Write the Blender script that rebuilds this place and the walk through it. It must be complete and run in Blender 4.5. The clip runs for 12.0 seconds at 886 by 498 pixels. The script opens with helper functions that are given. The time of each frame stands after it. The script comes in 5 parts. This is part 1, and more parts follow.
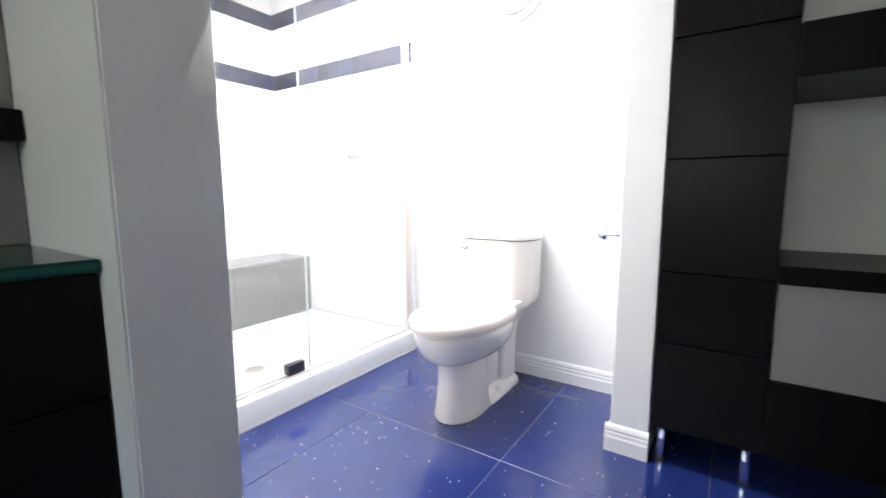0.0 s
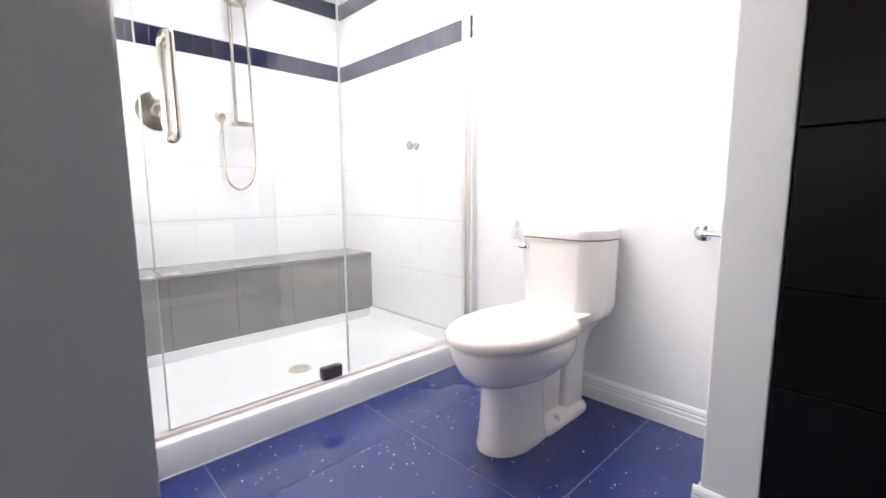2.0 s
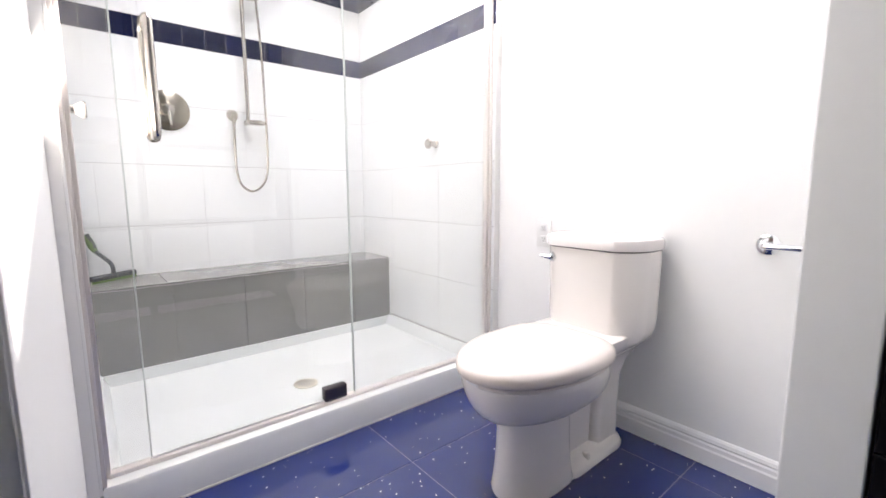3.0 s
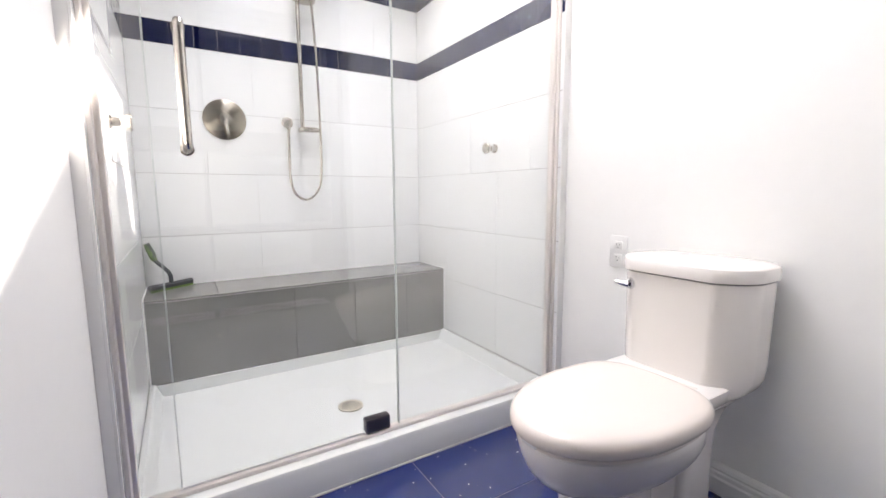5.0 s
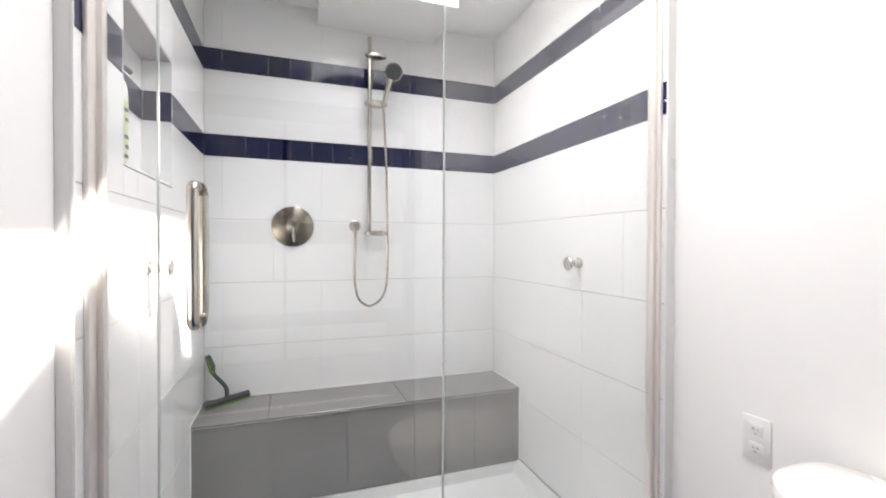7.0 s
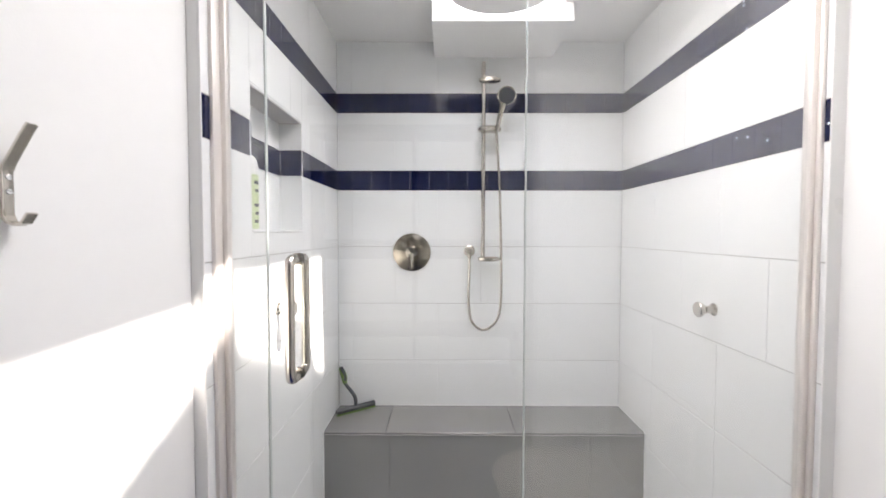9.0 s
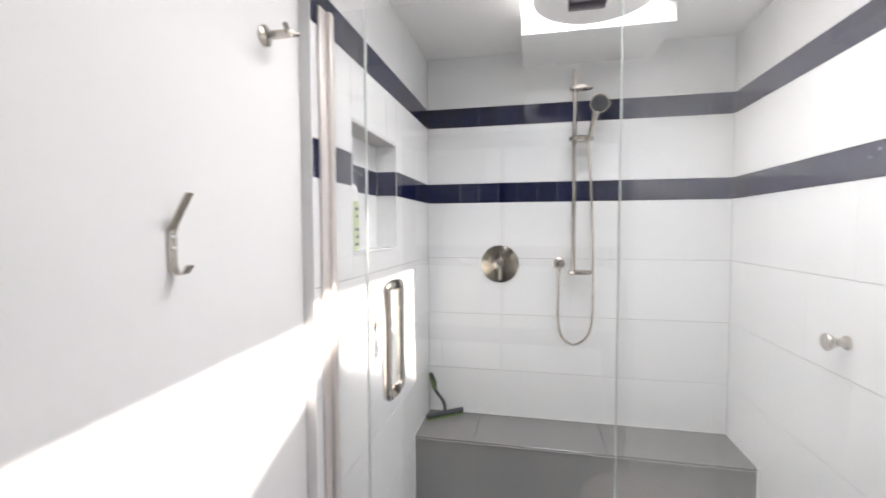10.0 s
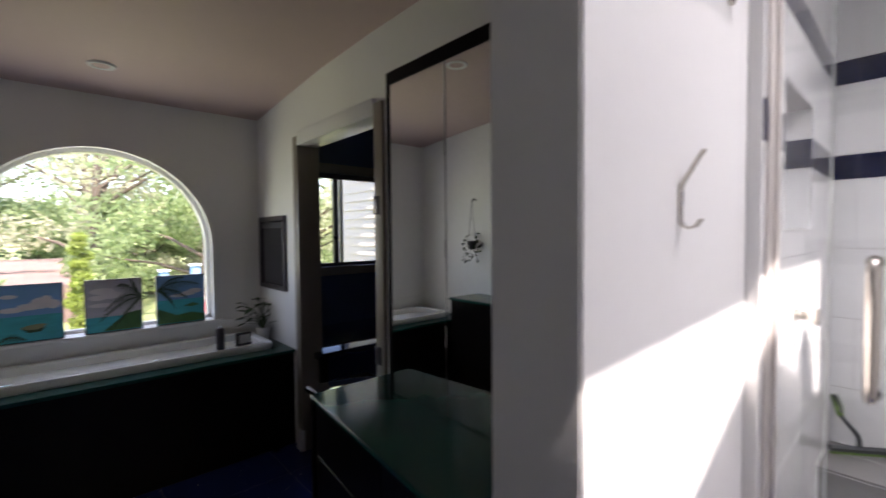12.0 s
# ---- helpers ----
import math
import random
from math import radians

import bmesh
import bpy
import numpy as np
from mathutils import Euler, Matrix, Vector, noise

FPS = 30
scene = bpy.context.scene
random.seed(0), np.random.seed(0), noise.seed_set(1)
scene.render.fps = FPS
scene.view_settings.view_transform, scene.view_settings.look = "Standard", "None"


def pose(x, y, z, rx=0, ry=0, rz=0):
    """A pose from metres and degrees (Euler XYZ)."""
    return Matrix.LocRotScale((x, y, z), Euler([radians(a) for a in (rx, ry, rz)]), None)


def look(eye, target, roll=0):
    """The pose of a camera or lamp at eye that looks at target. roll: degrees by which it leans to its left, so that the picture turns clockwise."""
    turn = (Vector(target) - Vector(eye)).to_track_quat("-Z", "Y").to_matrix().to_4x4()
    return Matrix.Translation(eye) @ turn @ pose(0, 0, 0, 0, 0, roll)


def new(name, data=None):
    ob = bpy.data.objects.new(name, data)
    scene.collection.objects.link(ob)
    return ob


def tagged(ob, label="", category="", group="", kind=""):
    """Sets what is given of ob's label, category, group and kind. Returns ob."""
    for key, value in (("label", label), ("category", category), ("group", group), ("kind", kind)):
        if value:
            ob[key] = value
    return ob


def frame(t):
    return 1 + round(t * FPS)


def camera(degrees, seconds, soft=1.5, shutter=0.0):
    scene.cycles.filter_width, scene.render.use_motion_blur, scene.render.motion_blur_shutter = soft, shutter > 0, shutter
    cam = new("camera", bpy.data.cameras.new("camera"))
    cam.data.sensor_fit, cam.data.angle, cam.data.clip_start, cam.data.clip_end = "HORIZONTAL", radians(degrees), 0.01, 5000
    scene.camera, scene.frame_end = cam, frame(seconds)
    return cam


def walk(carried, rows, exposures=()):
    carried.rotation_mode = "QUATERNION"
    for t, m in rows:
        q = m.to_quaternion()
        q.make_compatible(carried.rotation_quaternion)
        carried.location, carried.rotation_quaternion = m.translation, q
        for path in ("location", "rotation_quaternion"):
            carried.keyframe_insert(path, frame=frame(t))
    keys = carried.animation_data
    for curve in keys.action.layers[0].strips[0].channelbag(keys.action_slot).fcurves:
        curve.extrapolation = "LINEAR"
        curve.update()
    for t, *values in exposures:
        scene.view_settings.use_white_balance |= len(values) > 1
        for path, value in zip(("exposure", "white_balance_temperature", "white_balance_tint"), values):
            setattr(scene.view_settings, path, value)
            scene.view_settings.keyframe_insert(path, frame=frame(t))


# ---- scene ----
cam = camera(91.80, 12.0, shutter=0.5)
PATH = [
    (0, (0.448, 0.650, 0.913), (-0.656, 2.298, 0.662), -0.1),
    (0.5, (0.450, 0.718, 0.910), (-0.841, 2.224, 0.658), 0.1),
    (1, (0.467, 0.801, 0.905), (-0.879, 2.257, 0.652), -0.0),
    (1.5, (0.464, 0.876, 0.897), (-0.923, 2.294, 0.640), -0.0),
    (2, (0.425, 0.961, 0.883), (-1.004, 2.335, 0.623), -0.2),
    (2.5, (0.378, 1.051, 0.891), (-1.098, 2.373, 0.623), -0.3),
    (4.5, (0.205, 1.272, 0.915), (-1.455, 2.361, 0.674), -0.0),
    (5, (0.193, 1.271, 0.936), (-1.499, 2.306, 0.679), -0.3),
    (5.5, (0.162, 1.309, 0.968), (-1.550, 2.311, 0.714), -0.1),
    (6, (0.078, 1.397, 1.067), (-1.680, 2.324, 0.841), -0.1),
    (6.5, (0.009, 1.461, 1.160), (-1.824, 2.249, 1.025), 0.1),
    (7, (-0.028, 1.499, 1.227), (-1.915, 2.162, 1.206), 0.2),
    (7.5, (-0.052, 1.528, 1.268), (-2.002, 1.971, 1.285), 0.1),
    (9.5, (-0.004, 1.700, 1.471), (-1.994, 1.522, 1.374), -0.0),
    (10, (0.009, 1.676, 1.505), (-1.946, 1.266, 1.410), -0.2),
    (10.5, (0.031, 1.610, 1.502), (-1.849, 0.934, 1.412), -0.4),
    (11, (0.090, 1.526, 1.472), (-1.653, 0.548, 1.392), -0.4),
    (11.5, (0.165, 1.444, 1.446), (-1.388, 0.186, 1.372), -0.5),
    (12, (0.237, 1.365, 1.421), (-1.101, -0.120, 1.352), -0.5),
]

EXPOSURES = [(0, 3.94, 6500, 13), (1.5, 3.44, 6600, 15), (2.5, 3.25, 6750, 17), (5.5, 2.88, 6820, 16), (7.5, 2.68, 6820, 15), (9.5, 2.56, 6800, 15), (10.5, 2.54, 6740, 16), (12, 2.36, 6720, 22)]
walk(cam, [(t, look(eye, target, roll)) for t, eye, target, roll in PATH], EXPOSURES)

# ---- light ----
SUN_WAY = Vector((-0.15, -1.0, -2.17)).normalized()
SUN_ELEVATION = math.asin(-SUN_WAY.z)
world = bpy.data.worlds.new("world")
scene.world = world
world.use_nodes = True
wn = world.node_tree.nodes
sky = wn.new("ShaderNodeTexSky")
sky.sky_type, sky.sun_disc = "NISHITA", False
sky.sun_elevation, sky.sun_rotation = SUN_ELEVATION, math.atan2(-SUN_WAY.x, -SUN_WAY.y)
wn["Background"].inputs["Strength"].default_value = 0.15
world.node_tree.links.new(sky.outputs["Color"], wn["Background"].inputs["Color"])

sun = new("sun", bpy.data.lights.new("sun", "SUN"))
sun.data.energy, sun.data.angle, sun.data.color = 4.3, radians(0.6), (1.0, 0.95, 0.88)
sun.matrix_basis = Matrix.Translation((0, 6, 12)) @ SUN_WAY.to_track_quat("-Z", "Y").to_matrix().to_4x4()


def sky_lamp(name, place, towards, width, height, watts, colour, spread=180):
    """Skylight that comes in through an opening."""
    lamp = new(name, bpy.data.lights.new(name, "AREA"))
    lamp.data.shape, lamp.data.size, lamp.data.size_y = "RECTANGLE", width, height
    lamp.data.energy, lamp.data.color = watts, colour
    lamp.data.spread = radians(spread)
    lamp.matrix_basis = look(place, towards)
    return lamp


sky_lamp("skylight_daylight", (-1.25, 1.90, 2.55), (-1.25, 1.901, 0.0), 1.2, 0.5, 3.7, (0.97, 0.98, 1.0), 142)
sky_lamp("arch_daylight", (0.030, -2.19, 1.42), (0.030, 0.0, 1.25), 1.2, 1.1, 1.25, (0.95, 0.98, 1.0))

# ---- materials ----


def nodes_of(name):
    m = bpy.data.materials.new(name)
    m.use_nodes = True
    t = m.node_tree
    return m, t.nodes, t.links, t.nodes["Principled BSDF"]


def plain(name, colour, rough=0.5, metal=0.0, vary=0.08, scale=6.0, bump=0.0, bump_scale=60.0, coat=0.0, stretch=(1, 1, 1), piece=0.0, grain=0.04, shine=0.5):
    """A surface with broad and fine colour variation, uneven gloss and fine relief."""
    m, n, l, p = nodes_of(name)
    tc = n.new("ShaderNodeTexCoord")
    mp = n.new("ShaderNodeMapping")
    mp.inputs["Scale"].default_value = stretch
    l.new(tc.outputs["Object"], mp.inputs["Vector"])
    big, small = n.new("ShaderNodeTexNoise"), n.new("ShaderNodeTexNoise")
    big.inputs["Scale"].default_value, small.inputs["Scale"].default_value = scale, scale * 14
    big.inputs["Detail"].default_value = 5
    for q in (big, small):
        l.new(mp.outputs["Vector"], q.inputs["Vector"])
    ramp = n.new("ShaderNodeMapRange")
    ramp.inputs["To Min"].default_value, ramp.inputs["To Max"].default_value = 1 - vary, 1 + vary
    l.new(big.outputs["Fac"], ramp.inputs["Value"])
    fine = n.new("ShaderNodeMapRange")
    fine.inputs["To Min"].default_value, fine.inputs["To Max"].default_value = 1 - grain, 1 + grain
    l.new(small.outputs["Fac"], fine.inputs["Value"])
    mul = n.new("ShaderNodeMath")
    mul.operation = "MULTIPLY"
    l.new(ramp.outputs["Result"], mul.inputs[0])
    l.new(fine.outputs["Result"], mul.inputs[1])
    value = mul
    if piece:
        info = n.new("ShaderNodeObjectInfo")
        pr = n.new("ShaderNodeMapRange")
        pr.inputs["To Min"].default_value, pr.inputs["To Max"].default_value = 1 - piece, 1 + piece
        l.new(info.outputs["Random"], pr.inputs["Value"])
        value = n.new("ShaderNodeMath")
        value.operation = "MULTIPLY"
        l.new(mul.outputs["Value"], value.inputs[0])
        l.new(pr.outputs["Result"], value.inputs[1])
    sc = n.new("ShaderNodeVectorMath")
    sc.operation = "SCALE"
    sc.inputs[0].default_value = colour
    l.new(value.outputs["Value"], sc.inputs["Scale"])
    l.new(sc.outputs["Vector"], p.inputs["Base Color"])
    rr = n.new("ShaderNodeMapRange")
    rr.inputs["To Min"].default_value, rr.inputs["To Max"].default_value = max(rough * 0.75, 0.01), min(rough * 1.25 + 0.01, 1)
    l.new(big.outputs["Fac"], rr.inputs["Value"])
    l.new(rr.outputs["Result"], p.inputs["Roughness"])
    p.inputs["Specular IOR Level"].default_value = shine
    p.inputs["Metallic"].default_value, p.inputs["Coat Weight"].default_value = metal, coat
    if bump:
        bt = n.new("ShaderNodeTexNoise")
        bt.inputs["Scale"].default_value = bump_scale
        l.new(mp.outputs["Vector"], bt.inputs["Vector"])
        b = n.new("ShaderNodeBump")
        b.inputs["Strength"].default_value, b.inputs["Distance"].default_value = bump, 0.004
        l.new(bt.outputs["Fac"], b.inputs["Height"])
        l.new(b.outputs["Normal"], p.inputs["Normal"])
    return m


def glitter(name, colour, rough, size, share, piece=0.06, shine=0.5):
    """Dark polished stone composite with sparse mirror chips in it."""
    m = plain(name, colour, rough, vary=0.12, scale=9.0, piece=piece, bump=0.02, bump_scale=7.0, shine=shine)
    n, l = m.node_tree.nodes, m.node_tree.links
    p = n["Principled BSDF"]
    geo = n.new("ShaderNodeNewGeometry")
    vo = n.new("ShaderNodeTexVoronoi")
    vo.inputs["Scale"].default_value = size
    l.new(geo.outputs["Position"], vo.inputs["Vector"])
    sep = n.new("ShaderNodeSeparateColor")
    l.new(vo.outputs["Color"], sep.inputs["Color"])
    pick, near, both = n.new("ShaderNodeMath"), n.new("ShaderNodeMath"), n.new("ShaderNodeMath")
    pick.operation, near.operation, both.operation = "GREATER_THAN", "LESS_THAN", "MULTIPLY"
    pick.inputs[1].default_value = 1 - share
    l.new(sep.outputs["Red"], pick.inputs[0])
    rad = n.new("ShaderNodeMath")
    rad.operation = "MULTIPLY"
    rad.inputs[1].default_value = 0.27
    l.new(sep.outputs["Green"], rad.inputs[0])
    l.new(vo.outputs["Distance"], near.inputs[0])
    l.new(rad.outputs["Value"], near.inputs[1])
    l.new(pick.outputs["Value"], both.inputs[0])
    l.new(near.outputs["Value"], both.inputs[1])
    mix = n.new("ShaderNodeMix")
    mix.data_type = "RGBA"
    old = p.inputs["Base Color"].links[0].from_socket
    l.new(both.outputs["Value"], mix.inputs["Factor"])
    l.new(old, mix.inputs[6])
    mix.inputs[7].default_value = (0.78, 0.88, 1.0, 1)
    l.new(mix.outputs[2], p.inputs["Base Color"])
    return m


def clear_glass(name, tint, reflect=0.04, haze=0.0):
    """A pane that lets light straight through and shines at a slant, with an uneven pale haze mixed in where asked."""
    m, n, l, p = nodes_of(name)
    n.remove(p)
    tr, gl, mx, lw = n.new("ShaderNodeBsdfTransparent"), n.new("ShaderNodeBsdfGlossy"), n.new("ShaderNodeMixShader"), n.new("ShaderNodeLayerWeight")
    tr.inputs["Color"].default_value = (*tint, 1)
    gl.inputs["Roughness"].default_value = 0.0
    pw, ma = n.new("ShaderNodeMath"), n.new("ShaderNodeMath")
    pw.operation, pw.inputs[1].default_value = "POWER", 5.0
    ma.operation, ma.inputs[1].default_value, ma.inputs[2].default_value = "MULTIPLY_ADD", 0.7, reflect
    lw.inputs["Blend"].default_value = 0.5
    l.new(lw.outputs["Facing"], pw.inputs[0])
    l.new(pw.outputs["Value"], ma.inputs[0])
    l.new(ma.outputs["Value"], mx.inputs["Fac"])
    l.new(tr.outputs["BSDF"], mx.inputs[1])
    l.new(gl.outputs["BSDF"], mx.inputs[2])
    last = mx
    if haze:
        tc, nz, amount = n.new("ShaderNodeTexCoord"), n.new("ShaderNodeTexNoise"), n.new("ShaderNodeMapRange")
        nz.inputs["Scale"].default_value, nz.inputs["Detail"].default_value = 5.0, 4
        l.new(tc.outputs["Object"], nz.inputs["Vector"])
        amount.inputs["To Min"].default_value, amount.inputs["To Max"].default_value = haze * 0.6, haze * 1.4
        l.new(nz.outputs["Fac"], amount.inputs["Value"])
        df, last = n.new("ShaderNodeBsdfDiffuse"), n.new("ShaderNodeMixShader")
        df.inputs["Color"].default_value = (0.85, 0.86, 0.86, 1)
        l.new(amount.outputs["Result"], last.inputs["Fac"])
        l.new(mx.outputs["Shader"], last.inputs[1])
        l.new(df.outputs["BSDF"], last.inputs[2])
    l.new(last.outputs["Shader"], n["Material Output"].inputs["Surface"])
    return m


def leafy(name, dark, light):
    m, n, l, p = nodes_of(name)
    geo = n.new("ShaderNodeNewGeometry")
    ramp = n.new("ShaderNodeMix")
    ramp.data_type = "RGBA"
    ramp.inputs[6].default_value, ramp.inputs[7].default_value = (*dark, 1), (*light, 1)
    l.new(geo.outputs["Random Per Island"], ramp.inputs["Factor"])
    l.new(ramp.outputs[2], p.inputs["Base Color"])
    p.inputs["Roughness"].default_value = 0.55
    p.inputs["Subsurface Weight"].default_value = 0.0
    tl, mx = n.new("ShaderNodeBsdfTranslucent"), n.new("ShaderNodeMixShader")
    l.new(ramp.outputs[2], tl.inputs["Color"])
    mx.inputs["Fac"].default_value = 0.5
    l.new(p.outputs["BSDF"], mx.inputs[1])
    l.new(tl.outputs["BSDF"], mx.inputs[2])
    l.new(mx.outputs["Shader"], n["Material Output"].inputs["Surface"])
    return m


def spun(name, colour, axis):
    """Metal brushed in circles round an axis."""
    m, n, l, p = nodes_of(name)
    p.inputs["Base Color"].default_value = (*colour, 1)
    p.inputs["Metallic"].default_value, p.inputs["Roughness"].default_value = 1.0, 0.24
    p.inputs["Anisotropic"].default_value = 0.9
    p.inputs["Anisotropic Rotation"].default_value = 0.25
    tg = n.new("ShaderNodeTangent")
    tg.direction_type, tg.axis = "RADIAL", axis
    l.new(tg.outputs["Tangent"], p.inputs["Tangent"])
    return m


SPUN_NICKEL = spun("spun_nickel", (0.42, 0.38, 0.32), "X")
WHITE = plain("white_wall_paint", (0.84, 0.84, 0.83), 0.55, vary=0.02, scale=2.0, bump=0.06, bump_scale=220.0, grain=0.012)
# Grey of the drawer front, and painted shade on the panel by the mirror.
GREY_PAINT_AND_SHADE = plain("grey_paint_and_shade", (0.20, 0.20, 0.195), 0.6, vary=0.04, scale=2.0, bump=0.06, bump_scale=220.0, grain=0.015)
CEIL = plain("ceiling_paint", (0.85, 0.845, 0.835), 0.75, vary=0.03, scale=1.5, bump=0.15, bump_scale=160.0, grain=0.015)
TRIM = plain("trim_enamel", (0.82, 0.82, 0.81), 0.3, vary=0.02, scale=4.0, grain=0.01)
# Pinkish bounced light is mixed into the main ceiling's base colour.
CEIL_BOUNCE = plain("ceiling_bounce_tint", (0.60, 0.46, 0.44), 0.75, vary=0.04, scale=1.5, bump=0.15, bump_scale=160.0, grain=0.015)
TILE = plain("white_wall_tile", (0.83, 0.84, 0.84), 0.09, vary=0.02, scale=3.0, piece=0.015, grain=0.01, bump=0.015, bump_scale=5.0)
BAND_GROUT = plain("grey_band_grout", (0.27, 0.29, 0.36), 0.8, vary=0.1, scale=20.0)
GROUT = plain("pale_grout", (0.47, 0.455, 0.45), 0.8, vary=0.06, scale=20.0)
NAVY = glitter("navy_glitter_tile", (0.006, 0.009, 0.042), 0.06, 60.0, 0.09, piece=0.25)
FLOOR = glitter("blue_glitter_floor_tile", (0.015, 0.029, 0.145), 0.06, 100.0, 0.075, shine=0.85)
FLOOR_GROUT = plain("floor_grout", (0.13, 0.15, 0.27), 0.8, vary=0.25, scale=30.0)
BENCH = plain("grey_porcelain_tile", (0.235, 0.231, 0.223), 0.14, vary=0.14, scale=3.5, piece=0.05, bump=0.002, bump_scale=25.0)
ACRYLIC = plain("white_acrylic", (0.80, 0.82, 0.81), 0.18, vary=0.02, scale=5.0, grain=0.01)
CHINA = plain("vitreous_china", (0.84, 0.805, 0.775), 0.07, vary=0.01, scale=3.0, coat=0.3, grain=0.005)
SEAT = plain("biscuit_seat_plastic", (0.80, 0.73, 0.675), 0.18, vary=0.015, scale=3.0, grain=0.006)
NICKEL = plain("brushed_nickel", (0.56, 0.52, 0.47), 0.22, metal=1.0, vary=0.03, scale=4.0, grain=0.015)
RAIN_METAL = plain("pale_rain_head_metal", (0.80, 0.79, 0.77), 0.35, metal=0.0, vary=0.03)
FRAME_METAL = plain("satin_frame_metal", (0.80, 0.755, 0.72), 0.36, metal=0.40, vary=0.05, scale=12.0, stretch=(1, 1, 0.2))
SAND_STEEL = plain("pale_drain_metal", (0.62, 0.58, 0.48), 0.4, metal=0.4, vary=0.05)
CHROME = plain("chrome", (0.85, 0.85, 0.86), 0.05, metal=1.0, vary=0.02)
STEEL_DARK = plain("dark_bronze_clip", (0.10, 0.09, 0.10), 0.3, metal=0.8, vary=0.1)
GLASS = clear_glass("clear_glass", (0.985, 0.992, 0.988), 0.045)
HAZY_GLASS = clear_glass("hazy_glass", (0.985, 0.992, 0.988), 0.05, 0.05)
PANE = clear_glass("window_glass", (0.97, 0.98, 0.98), 0.02)
GLASS_EDGE = plain("green_glass_edge", (0.60, 0.65, 0.63), 0.15, vary=0.1)
TEAL_EDGE = plain("teal_glass_edge", (0.020, 0.105, 0.085), 0.10, vary=0.12, scale=8.0, shine=0.3)
TEAL = plain("teal_glass_top", (0.011, 0.062, 0.051), 0.12, vary=0.15, scale=5.0, shine=0.2)
BLACK_WOOD = plain("black_stained_wood", (0.0050, 0.0038, 0.0033), 0.33, shine=0.13, vary=0.25, scale=4.0, stretch=(1, 1, 0.15), bump=0.05, bump_scale=90.0)
MIRROR = plain("mirror_silver", (0.86, 0.88, 0.87), 0.012, metal=1.0, vary=0.01)
RUBBER = plain("black_rubber", (0.02, 0.02, 0.02), 0.5)
LIME = plain("lime_grip", (0.13, 0.22, 0.05), 0.4)
LABEL_GREEN = plain("pale_green_label", (0.55, 0.64, 0.38), 0.45)
GREY_PLASTIC = plain("grey_plastic", (0.06, 0.065, 0.07), 0.35)
WHITE_PLASTIC = plain("white_plastic", (0.78, 0.78, 0.77), 0.3, vary=0.01)
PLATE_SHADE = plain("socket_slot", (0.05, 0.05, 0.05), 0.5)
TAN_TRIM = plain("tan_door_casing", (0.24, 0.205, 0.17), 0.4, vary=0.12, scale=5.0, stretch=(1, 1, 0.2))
NAVY_WALL = plain("navy_wall_paint", (0.05, 0.075, 0.17), 0.5, vary=0.08, scale=3.0)
DARK_GLOSS = plain("dark_polished_table", (0.012, 0.012, 0.016), 0.04, vary=0.1, coat=0.5)
LEAF = leafy("broad_leaves", (0.20, 0.28, 0.12), (0.46, 0.54, 0.30))
LEAF_PALE = leafy("pale_leaves", (0.33, 0.37, 0.22), (0.66, 0.64, 0.48))
LEAF_HOUSE = leafy("houseplant_leaves", (0.012, 0.03, 0.008), (0.035, 0.075, 0.02))
LEAF_YELLOW = leafy("yellow_green_needles", (0.24, 0.32, 0.06), (0.46, 0.52, 0.16))
BARK = plain("bark", (0.10, 0.075, 0.055), 0.9, vary=0.3, scale=6.0, bump=0.5, bump_scale=30.0)
SIDING = plain("pink_beige_siding", (0.62, 0.535, 0.49), 0.6, vary=0.05, scale=2.0)
GRASS = plain("lawn", (0.24, 0.27, 0.11), 0.9, vary=0.35, scale=0.8, bump=0.4, bump_scale=20.0)
PAVING = plain("pinkish_paving", (0.18, 0.12, 0.105), 0.8, vary=0.35, scale=2.0)

# ---- building helpers ----


def part(name, bm, material, parent=None, label="", smooth=False):
    """Links a bmesh as one mesh object, under a thing or a part where one is given."""
    me = bpy.data.meshes.new(name)
    bmesh.ops.recalc_face_normals(bm, faces=bm.faces)
    bm.to_mesh(me)
    bm.free()
    me.materials.append(material)
    if smooth:
        me.shade_smooth()
        me.set_sharp_from_angle(angle=radians(38))
    ob = new(name, me)
    if parent is not None:
        ob.parent = parent
        if parent.type == "EMPTY":
            ob.matrix_parent_inverse = parent.matrix_basis.inverted()
    if label:
        tagged(ob, label)
    return ob


def thing(name, base, label, category, group=""):
    ob = new(name)
    ob.empty_display_size = 0.05
    ob.matrix_basis = Matrix.Translation(base)
    return tagged(ob, label, category, group)


def structure(name, bm, material, label, category="", smooth=False):
    return tagged(part(name, bm, material, None, "", smooth), label, category, "", "structure")


def box(x0, x1, y0, y1, z0, z1, bevel=0.0, segments=2, bm=None):
    """A box between two corners, with rounded edges where a bevel is given."""
    b = bmesh.new()
    vs = [b.verts.new((x, y, z)) for x in (x0, x1) for y in (y0, y1) for z in (z0, z1)]
    for q in ((0, 1, 3, 2), (4, 6, 7, 5), (0, 4, 5, 1), (2, 3, 7, 6), (0, 2, 6, 4), (1, 5, 7, 3)):
        b.faces.new([vs[i] for i in q])
    if bevel:
        bmesh.ops.bevel(b, geom=b.edges[:], offset=bevel, segments=segments, affect="EDGES", profile=0.5)
    if bm is None:
        return b
    return merge(bm, b)


def merge(bm, other):
    me = bpy.data.meshes.new("join")
    other.to_mesh(me)
    other.free()
    bm.from_mesh(me)
    bpy.data.meshes.remove(me)
    return bm


